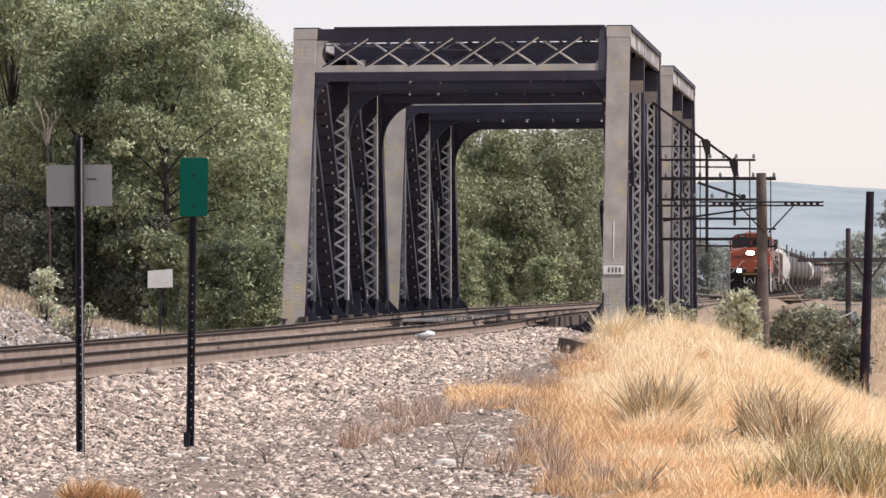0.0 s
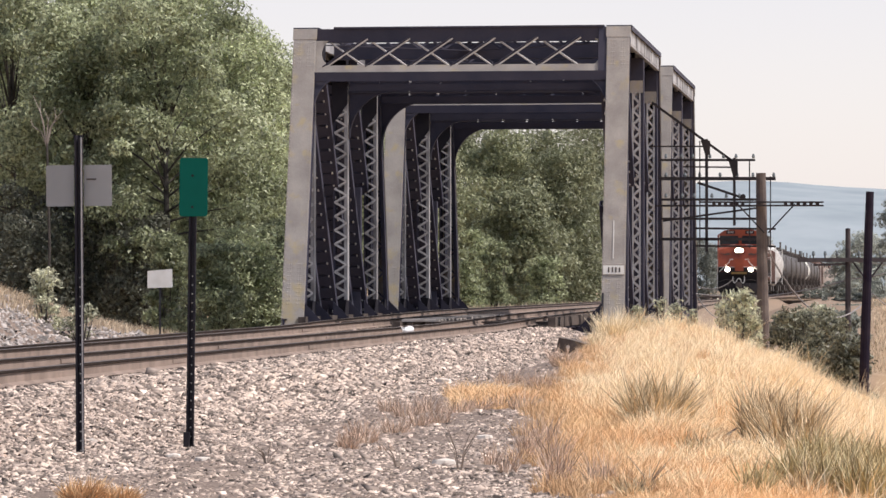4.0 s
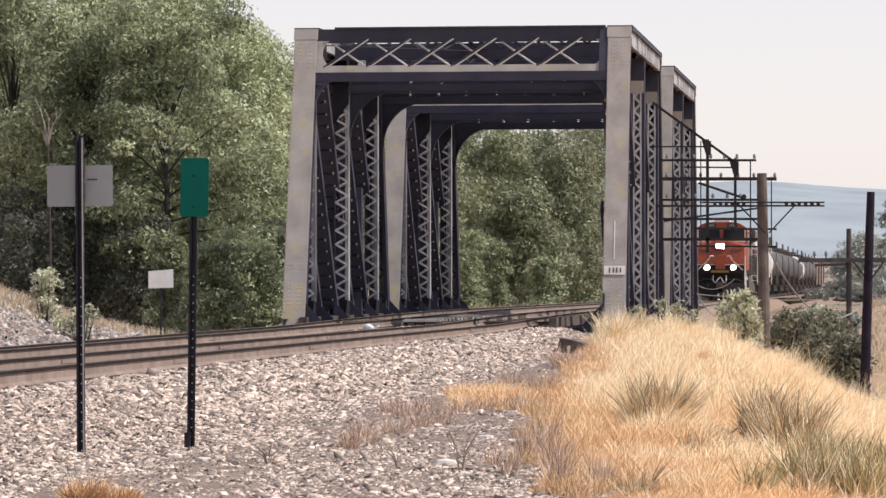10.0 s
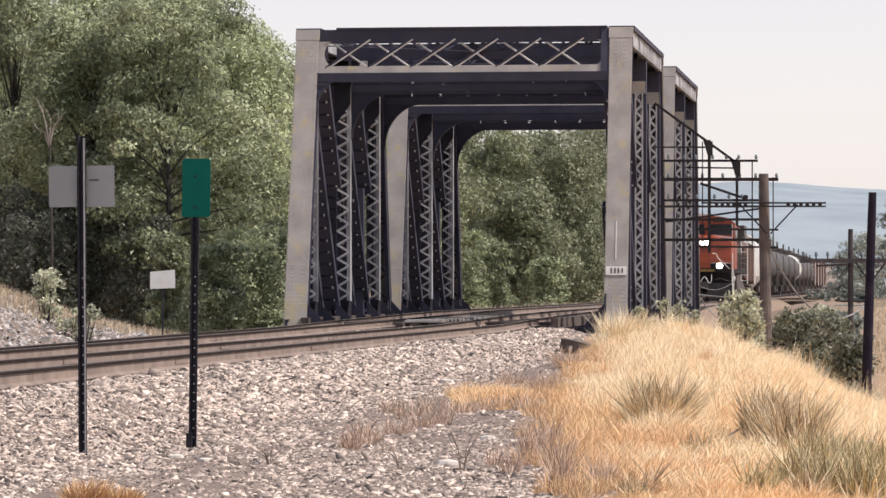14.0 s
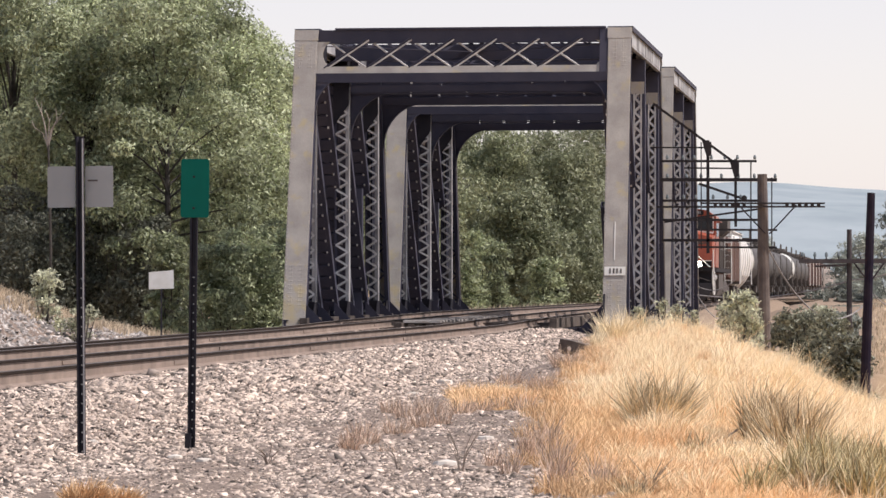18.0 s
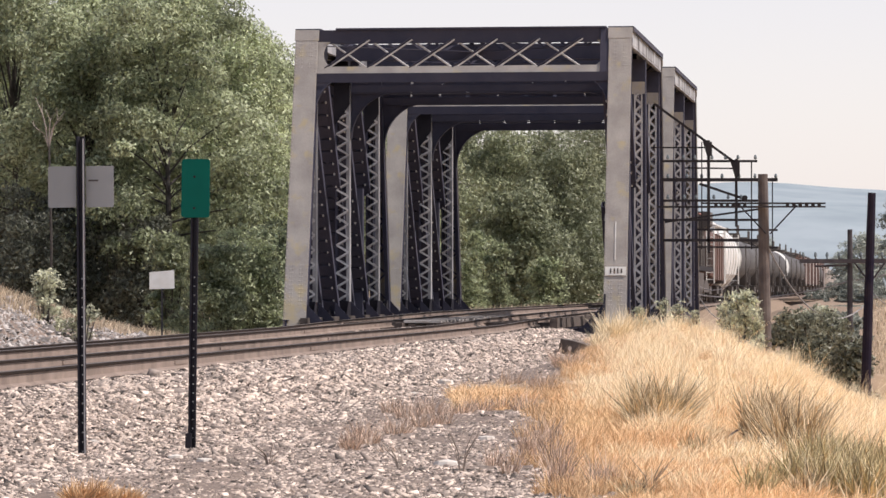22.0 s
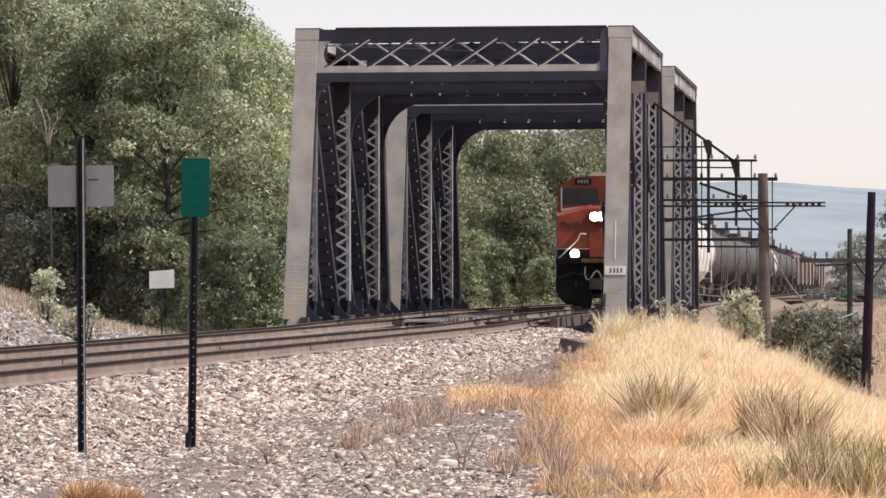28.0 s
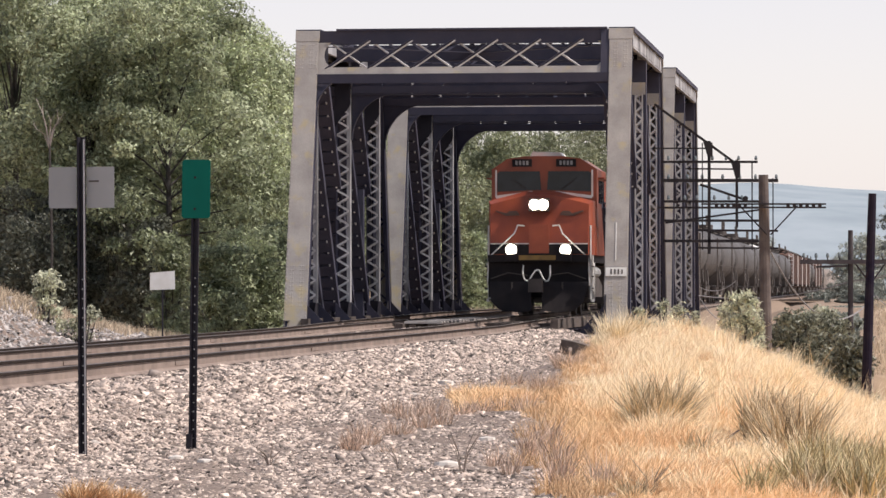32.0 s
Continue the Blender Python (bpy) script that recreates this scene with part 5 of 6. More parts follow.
for x, y, s, h in ((815, 860, 215, 0.45), (705, 850, 210, 0.25), (1150, 872, 240, 0.3), (475, 850, 205, 0.2)):
    p = at(x, y, s)
    tw = thing("dead_weed", "bare grey stalks of a dead weed in the gravel", "weed", "dead weeds", pose(p.x, p.y, height(p.x, p.y)))
    for i in range(9):
        a = rng.uniform(0, 6.28)
        k = rng.uniform(0.4, 1)
        m1 = Vector((0.05 * math.cos(a), 0.05 * math.sin(a), h * k * 0.5))
        m2 = m1 + Vector((0.12 * math.cos(a), 0.12 * math.sin(a), h * k * 0.5))
        part("stalk", Shape().taper([(0, 0, -0.05), m1, m2], [0.006, 0.005, 0.002], 4), TWIG, tw)
a, b = at(1245, 742, 160), at(1338, 822, 186)
a.z, b.z = height(a.x, a.y) + 0.12, height(b.x, b.y) + 0.1
lg = thing("fallen_branch", "dark weathered branch lying on the grassy bank", "branch", m=pose(a.x, a.y, a.z))
d = b - a
part("branch_stem", Shape().taper([d * (i / 6) + Vector((0.02 * math.sin(i * 2), 0, 0.015 * math.cos(i * 3))) for i in range(7)], [0.06, 0.07, 0.065, 0.058, 0.05, 0.04, 0.03], 8), WOOD_GREY, lg)
for k, dx, dz in ((0.2, -0.2, 0.1), (0.35, 0.22, 0.14), (0.5, 0.3, 0.05), (0.6, -0.22, 0.1), (0.7, 0.25, 0.12), (0.8, -0.15, 0.08), (0.9, 0.25, 0.05)):
    part("twig", Shape().tube(d * k, d * k + Vector((dx, 0.1, dz)), 0.02, 0.008, 6), WOOD_GREY, lg)
# straw on the far bank by the gravel
far = scatter(15000, 56, 110, -16, -6.5, lambda x, y: in_view(x, y) and (x - track_x(y)) < -8.6 + 0.9 * patch(x, y, 0.8))
g = on_ground(far)
tagged(new("bank_grass", fast_mesh("bank_grass", blades(g, 0.27, 0.5, 0.007), 4, DULL)), "thin straw-coloured grass on the gravel bank", "grass", kind="stuff")
far = scatter(9000, 136, 240, -10, 30, lambda x, y: -7.5 < (x - track_x(y)) < -5.6 or 9.3 < (x - track_x(y)) < 15)
g = on_ground(far)
tagged(new("far_bank_grass", fast_mesh("far_bank_grass", blades(g, 0.28, 0.4, 0.012), 4, DULL)), "dry grass beside the far tracks", "grass", kind="stuff")


# ---- stones ----
def stones(name, places, size, mat, label):
    n = len(places)
    base = np.array([(1, 0, 0), (0, 1, 0), (-1, 0, 0), (0, -1, 0), (0, 0, 1), (0, 0, -1)], float)
    tri = np.array([(0, 1, 4), (1, 2, 4), (2, 3, 4), (3, 0, 4), (1, 0, 5), (0, 3, 5)])
    ang = rng.uniform(0, 6.28, n)
    v = base[None] * (size * np.exp(rng.normal(-0.12, 0.33, (n, 1, 1)))) * rng.uniform(0.5, 1.3, (n, 6, 1)) * np.array([1.4, 0.75, 0.6])
    v += rng.normal(0, 0.16, (n, 6, 3)) * size
    c, s = np.cos(ang)[:, None], np.sin(ang)[:, None]
    t = rng.uniform(-0.9, 0.9, n)[:, None]
    x, y, z = v[..., 0] * c - v[..., 1] * s, v[..., 0] * s + v[..., 1] * c, v[..., 2]
    v = np.stack([x * np.cos(t) - z * np.sin(t), y, x * np.sin(t) + z * np.cos(t)], -1) + places[:, None, :]
    me = bpy.data.meshes.new(name)
    f = (tri[None] + 6 * np.arange(n)[:, None, None]).reshape(-1, 3)
    me.vertices.add(6 * n)
    me.vertices.foreach_set("co", v.astype(np.float32).ravel())
    me.loops.add(3 * len(f))
    me.loops.foreach_set("vertex_index", f.astype(np.int32).ravel())
    me.polygons.add(len(f))
    me.polygons.foreach_set("loop_start", np.arange(0, 3 * len(f), 3, dtype=np.int32))
    me.update(calc_edges=True)
    me.materials.append(mat)
    return tagged(new(name, me), label, "gravel", kind="stuff")


shoulder = scatter(26000, 40, 98, -9, 5, lambda x, y: in_view(x, y, 0.3) and 1.15 < (x - track_x(y)) < 3.4 and x < grass_edge(y) + 0.5)
stones("shoulder_ballast", on_ground(shoulder) + np.array([0, 0, 0.018]), 0.042, STONE, "crushed stone on the ballast shoulder")
bed = scatter(62000, 25, 97, -11, 5, lambda x, y: in_view(x, y, 0.3) and 0.9 < (x - track_x(y)) < 4.2 + 0.7 * patch(x, y, 0.9) and x < grass_edge(y) + 0.7)
stones("ballast_stones", on_ground(bed) + np.array([0, 0, 0.015]), 0.031, STONE, "loose pale crushed ballast stones")
flat = scatter(20000, 25, 97, -9, 5, lambda x, y: in_view(x, y, 0.3) and (x - track_x(y)) > 3.8 and x < grass_edge(y) + 0.7 and rng.uniform() < 0.5 + patch(x, y, 1.3))
stones("strewn_stones", on_ground(flat) + np.array([0, 0, 0.012]), 0.026, STONE, "pale stones strewn over the trodden gravel")
path = scatter(7000, 25, 43, -1.6, 1.4, lambda x, y: x < grass_edge(y) + 0.1 and x > -1.6 + 0.5 * patch(x, y, 1.0))
stones("path_stones", on_ground(path) + np.array([0, 0, 0.012]), 0.031, STONE, "loose flat stones beside the dry grass")
fine = scatter(52000, 25, 46, -6, 1.6, lambda x, y: in_view(x, y, 0.3) and (x - track_x(y)) > 4.0 + 0.6 * patch(x, y, 0.9) and x < grass_edge(y) + 0.3)
stones("fine_gravel", on_ground(fine) + np.array([0, 0, 0.008]), 0.0175, STONE_BROWN, "finer brown gravel trodden flat beside the ballast")
cribs = scatter(9000, 50, 110, -14, 5, lambda x, y: in_view(x, y, 0.3) and -5.9 < (x - track_x(y)) < 1.2)
stones("track_ballast", on_ground(cribs) + np.array([0, 0, 0.0]), 0.05, STONE, "ballast between and under the rails")
bankst = scatter(12000, 62, 108, -18, -6, lambda x, y: in_view(x, y, 0.3) and -9.8 < (x - track_x(y)) < -6.0)
stones("bank_gravel", on_ground(bankst), 0.07, STONE_GREY, "grey gravel on the low bank")
for x, y, s, r in ((785, 672, 112, 0.17), (240, 685, 160, 0.07), (790, 830, 205, 0.13), (165, 760, 190, 0.06), (470, 665, 128, 0.08), (730, 690, 122, 0.1), (860, 775, 170, 0.1), (950, 800, 185, 0.09), (360, 800, 200, 0.08), (310, 795, 196, 0.09)):
    p = at(x, y, s)
    b = Shape()
    n1 = [(math.cos(a), math.sin(a)) for a in [i * 0.785 for i in range(8)]]
    b.v = [(c * r * rng.uniform(0.8, 1.2), q * r * 0.8 * rng.uniform(0.8, 1.2), -r * 0.3) for c, q in n1] + [(c * r * 0.75 * rng.uniform(0.8, 1.2), q * r * 0.6 * rng.uniform(0.8, 1.2), r * 0.3 * rng.uniform(0.7, 1.2)) for c, q in n1] + [(0, 0, r * 0.42)]
    b.f = [(i, (i + 1) % 8, 8 + (i + 1) % 8, 8 + i) for i in range(8)] + [(8 + i, 8 + (i + 1) % 8, 16) for i in range(8)]
    solid("pale_rock", b, PALE, "pale flat rock lying on the ballast", "rock", "pale rocks", m=pose(p.x, p.y, height(p.x, p.y)))
p = at(1012, 614, 80)
stub = thing("old_tie_stub", "cut end of an old weathered timber lying in gravel", "timber", m=pose(p.x, p.y, p.z, 0, 8, -10))
part("timber_block", Shape().prism([(-0.3, -0.22), (0.28, -0.26), (0.31, 0.11), (0.0, 0.15), (-0.28, 0.16)], "y", -0.14, 0.5), TIE, stub)
part("pale_knot", Shape().tube((-0.05, -0.15, -0.02), (-0.05, -0.138, -0.02), 0.045, n=7), PALE, stub, "pale chipped spot")

# ---- distance ----
s = Shape()
n = 160
for j, (yy, k) in enumerate(((2600, 0.0), (2900, 0.6), (3300, 1.0), (4000, 0.9))):
    for i in range(n):
        x = -1500 + 4000 * i / (n - 1)
        ridge = 62 + 22 * noise.noise((x * 0.0016, 0.3, 0)) + 5 * noise.noise((x * 0.01, j * 0.7, 2)) + 14 * math.exp(-((x - 330) / 260) ** 2) - 10 * smooth(330, 560, x)
        s.v.append((x, yy, -3 + ridge * 1.17 * k))
for j in range(3):
    for i in range(n - 1):
        a = j * n + i
        s.f.append((a, a + 1, a + n + 1, a + n))
solid("distant_hill", s, HAZE_HILL, "long hill on the skyline, blue haze put into its colour", "hill", kind="backdrop", smooth=True)

p = at(1466, 512, 13)
s = Shape()
for j, (k, z) in enumerate(((1.0, 0.0), (0.72, 1.2), (0.4, 2.5), (0.12, 3.3))):
    for i in range(18):
        a = 2 * math.pi * i / 18
        f = k * (1 + 0.12 * noise.noise((math.cos(a) * 2, math.sin(a) * 2, z)))
        s.v.append((3.6 * f * math.cos(a) + 0.5 * z * -0.3, 3.6 * f * math.sin(a), z - 0.4))
for j in range(3):
    s.f += [(j * 18 + i, j * 18 + (i + 1) % 18, (j + 1) * 18 + (i + 1) % 18, (j + 1) * 18 + i) for i in range(18)]
s.f.append(tuple(range(54, 72)))
solid("gravel_heap", s, BALLAST, "pale heap of gravel beyond the line", "gravel heap", m=pose(p.x, p.y, p.z), smooth=True)


# ---- the train ----
def truck(th, y, mat=UNDER):
    tk = part("truck_frame", Shape().span((-1.2, y - 1.25, 0.45), (-1.0, y + 1.25, 0.85)).span((1.0, y - 1.25, 0.45), (1.2, y + 1.25, 0.85)).span((-1.1, y - 0.25, 0.5), (1.1, y + 0.25, 0.9)), mat, th)
    for k in (-0.9, 0.9):
        for sx in (-1, 1):
            part("wheel", Shape().tube((sx * 0.68, y + k, 0.46), (sx * 0.82, y + k, 0.46), 0.46, n=18), UNDER, tk)
    return tk


def locomotive():
    th = thing("locomotive", "orange and black diesel freight locomotive with lit headlights", "locomotive")
    pilot = Shape()
    out = [(-1.5, 0.55), (1.5, 0.55), (1.5, 1.62), (-1.5, 1.62)]
    pilot.prism(out, "y", 0.1, 0.35)
    pl = part("pilot", pilot, BLACK, th, "black pilot plate")
    for sx in (-1, 1):
        blade = Shape()
        rim = [(0.16, 0.16), (0.55, 0.1), (1.1, 0.16), (1.38, 0.42), (1.5, 1.02), (0.16, 1.02)]
        blade.v = [(sx * a, -0.5 + 0.42 * a / 1.5 - 0.12 * (b < 0.6), b) for a, b in rim] + [(sx * a, -0.44 + 0.42 * a / 1.5 - 0.12 * (b < 0.6), b) for a, b in rim]
        blade.f = [(0, 1, 2, 3, 4, 5), (11, 10, 9, 8, 7, 6)] + [(i, (i + 1) % 6, 6 + (i + 1) % 6, 6 + i) for i in range(6)]
        part("plough_blade", blade, BLACK, pl)
        part("blade_rib", Shape().beam((sx * 0.75, -0.33, 0.2), (sx * 0.75, -0.3, 1.0), 0.05, 0.05), UNDER, pl)
        part("uncoupling_lever", Shape().path([(sx * 0.3, -0.1, 1.2), (sx * 0.9, -0.08, 1.28), (sx * 1.42, -0.05, 1.1)], 0.02), UNDER, th)
    part("coupler", Shape().span((-0.14, -0.75, 0.75), (0.14, 0.1, 1.05)).span((-0.22, -0.85, 0.7), (0.2, -0.6, 1.1)), UNDER, th)
    curve = [(-0.42, 1.5), (-0.43, 1.25), (-0.38, 1.09), (-0.3, 1.04), (-0.21, 1.1), (-0.13, 1.24), (-0.04, 1.36), (0.04, 1.36), (0.11, 1.26), (0.17, 1.12), (0.25, 1.02), (0.34, 1.05), (0.39, 1.2), (0.38, 1.5)]
    part("air_hose", Shape().path([(a, -0.32 + 0.5 * max(0, b - 1.3), b) for a, b in curve], 0.026), WHITE, th, "pale looped air hoses")
    part("platform", Shape().span((-1.5, -0.05, 1.6), (1.5, 22.3, 1.82)), BLACK, th)
    part("anticlimber", Shape().span((-1.0, -0.3, 1.62), (1.0, 0.0, 1.85)), BLACK, th)
    part("yellow_sill", Shape().span((-0.55, -0.315, 1.66), (0.55, -0.303, 1.8)), YELLOW, th)
    nose = Shape()
    out = [(-1.46, 1.82), (1.46, 1.82), (1.48, 3.33), (0.42, 3.6), (-0.42, 3.6), (-1.48, 3.33)]
    back = [(-1.56, 1.82), (1.56, 1.82), (1.57, 3.44), (0.5, 3.72), (-0.5, 3.72), (-1.57, 3.44)]
    nose.add([(a, 0.25 + 0.22 * max(0, b - 2.3), b) for a, b in out] + [(a, 0.85, b) for a, b in back] + [(a, 2.2, b) for a, b in back],
             [(5, 4, 3, 2, 1, 0)] + [(i, (i + 1) % 6, 6 + (i + 1) % 6, 6 + i) for i in range(6)] + [(6 + i, 6 + (i + 1) % 6, 12 + (i + 1) % 6, 12 + i) for i in range(6)])
    ns = part("nose", nose, ORANGE, th, "orange sloped nose")
    part("nose_door", Shape().span((-0.3, 0.215, 1.86), (0.3, 0.247, 2.72)), ORANGE, ns)
    for sx in (-1, 1):
        em = Shape().prism([(sx * 0.6, 3.0), (sx * 1.0, 2.98), (sx * 1.32, 3.11), (sx * 1.3, 3.15), (sx * 0.98, 3.06), (sx * 0.9, 3.13), (sx * 0.7, 3.13), (sx * 0.64, 3.08)], "y", 0.38, 0.46)
        part("nose_emblem", em, HOPPER_BROWN, ns, "dark emblem bar")
    part("nose_base_band", Shape().span((-1.47, 0.23, 1.84), (1.47, 0.246, 2.13)), BLACK, ns)
    part("nose_stripe", Shape().span((-1.47, 0.229, 2.134), (1.47, 0.246, 2.165)), WHITE, ns, "thin pale stripe")
    cab = Shape()
    prof = [(-1.58, 1.82), (1.58, 1.82), (1.6, 4.42), (1.12, 4.74), (0.55, 4.82), (-0.55, 4.82), (-1.12, 4.74), (-1.6, 4.42)]
    cab.prism(prof, "y", 1.9, 5.4)
    cb = part("cab", cab, ORANGE, th, "orange cab")
    for sx in (-1, 1):
        ws = Shape().prism([(sx * 0.09, 3.8), (sx * 1.42, 3.74), (sx * 1.42, 4.3), (sx * 1.36, 4.36), (sx * 0.13, 4.36)], "y", 1.87, 1.895)
        w = part("windshield", ws, PANE, cb, "dark windshield")
        part("windshield_frame", Shape().beam((sx * 0.35, 1.86, 3.72), (sx * 1.46, 1.86, 3.58), 0.06, 0.09, side=(0, 1, 0)).beam((sx * 1.46, 1.88, 3.58), (sx * 1.46, 1.88, 4.4), 0.03, 0.05, side=(0, 1, 0)), WHITE, w)
        part("wiper", Shape().beam((sx * 0.5, 1.86, 3.8), (sx * 0.95, 1.86, 4.12), 0.02, 0.02, side=(0, 1, 0)), BLACK, w)
        part("number_board", Shape().span((sx * 0.67 - 0.3, 1.84, 4.5), (sx * 0.67 + 0.3, 1.9, 4.73)), BLACK, cb)
        bars = Shape()
        for k in range(4):
            bars.span((sx * 0.67 - 0.2 + 0.11 * k, 1.83, 4.55), (sx * 0.67 - 0.13 + 0.11 * k, 1.839, 4.68))
        part("number_bars", bars, SIGN_GREY, cb)
        part("side_window", Shape().span((sx * 1.595 - 0.01, 2.6, 3.4), (sx * 1.595 + 0.014, 4.6, 4.1)), PANE, cb)
        part("visor", Shape().span((sx * 1.55 - 0.02, 2.3, 4.14), (sx * 1.55 + 0.22 * sx + 0.02, 4.8, 4.18)) if sx > 0 else Shape().span((-1.8, 2.3, 4.14), (-1.53, 4.8, 4.18)), ORANGE, cb)
        lt = part("ditch_light_housing", Shape().span((sx * 0.81 - 0.17, 0.02, 1.83), (sx * 0.81 + 0.17, 0.24, 2.12)), BLACK, th)
        part("ditch_light", Shape().tube((sx * 0.81, -0.01, 1.965), (sx * 0.81, 0.03, 1.965), 0.16, n=14), LAMP, lt, "blazing white ditch light")
        rl = Shape().path([(sx * 0.42, 0.1, 2.68), (sx * 0.62, 0.05, 2.7), (sx * 0.72, 0.05, 2.45), (sx * 1.2, 0.0, 2.0), (sx * 1.5, 0.05, 1.72), (sx * 1.52, 0.05, 0.9)], 0.022)
        part("handrail", rl, WHITE, th, "white front handrail")
        for z in (0.45, 0.8, 1.15, 1.45):
            part("step", Shape().span((sx * 1.52 - 0.14, 0.5, z), (sx * 1.52 + 0.06, 1.1, z + 0.04)), UNDER, th)
        part("step_side_plate", Shape().prism([(0.42, 0.42), (1.3, 0.42), (1.3, 1.58), (0.42, 1.58), (0.42, 1.5), (1.2, 1.5), (1.2, 0.5), (0.42, 0.5)], "x", sx * 1.56 - 0.03, sx * 1.56 + 0.03), WHITE, th, "pale edged step well")
        part("air_reservoir", Shape().tube((sx * 1.42, 1.5, 1.3), (sx * 1.42, 3.6, 1.3), 0.17, n=12), SIGN_GREY, th, "pale air reservoir")
        st = Shape()
        gi = Shape().tube((sx * 1.53, 0.45, 0.5), (sx * 1.53, 0.45, 2.7), 0.03, n=5).tube((sx * 1.53, 1.2, 0.5), (sx * 1.53, 1.2, 2.7), 0.03, n=5)
        part("grab_iron", gi, WHITE, th, "white grab irons beside the steps")
        for k in range(13):
            st.tube((sx * 1.5, 5.8 + 1.3 * k, 1.8), (sx * 1.5, 5.8 + 1.3 * k, 2.8), 0.022, n=5)
        st.tube((sx * 1.5, 5.8, 2.8), (sx * 1.5, 21.4, 2.8), 0.02, n=5)
        part("side_handrail", st, UNDER, th)
    part("cab_roof_unit", Shape().prism([(-0.5, 4.82), (0.5, 4.82), (0.42, 4.96), (-0.42, 4.98)], "y", 2.6, 4.2), WHITE, cb, "pale air-conditioner box")
    hl = part("headlight_housing", Shape().span((-0.3, 0.15, 3.12), (0.3, 0.72, 3.5)), BLACK, th)
    part("headlight", Shape().tube((-0.13, 0.1, 3.31), (-0.13, 0.16, 3.31), 0.15, n=14).tube((0.13, 0.1, 3.31), (0.13, 0.16, 3.31), 0.15, n=14), LAMP, hl, "blazing white twin headlight")
    hood = Shape()
    prof = [(-0.95, 1.82), (0.95, 1.82), (0.95, 4.2), (0.7, 4.5), (-0.7, 4.5), (-0.95, 4.2)]
    hood.prism(prof, "y", 5.4, 17.5)
    hd = part("hood", hood, UNDER, th, "dark grey-brown engine hood")
    for k in range(10):
        part("hood_door", Shape().span((0.955, 6.0 + 1.1 * k, 1.95), (0.972, 6.95 + 1.1 * k, 3.6)), UNDER, hd)
    part("radiator_section", Shape().prism([(-1.1, 1.82), (1.1, 1.82), (1.1, 3.6), (1.5, 3.9), (1.5, 4.55), (-1.5, 4.55), (-1.5, 3.9), (-1.1, 3.6)], "y", 17.5, 21.3), UNDER, th)
    part("exhaust_stack", Shape().span((-0.35, 10.5, 4.5), (0.35, 11.6, 4.75)), BLACK, th)
    part("fuel_tank", Shape().prism([(-1.3, 0.35), (1.3, 0.35), (1.45, 0.7), (1.45, 1.5), (-1.45, 1.5), (-1.45, 0.7)], "y", 8.2, 13.6), UNDER, th)
    for y in (4.6, 17.9):
        truck(th, y)
        for sx in (-1, 1):
            part("side_frame", Shape().prism([(y - 2.4, 0.55), (y + 2.4, 0.55), (y + 2.4, 0.9), (y + 1.0, 1.15), (y - 1.0, 1.15), (y - 2.4, 0.9)], "x", sx * 1.28 - 0.08, sx * 1.28 + 0.08), UNDER, th)
    return th


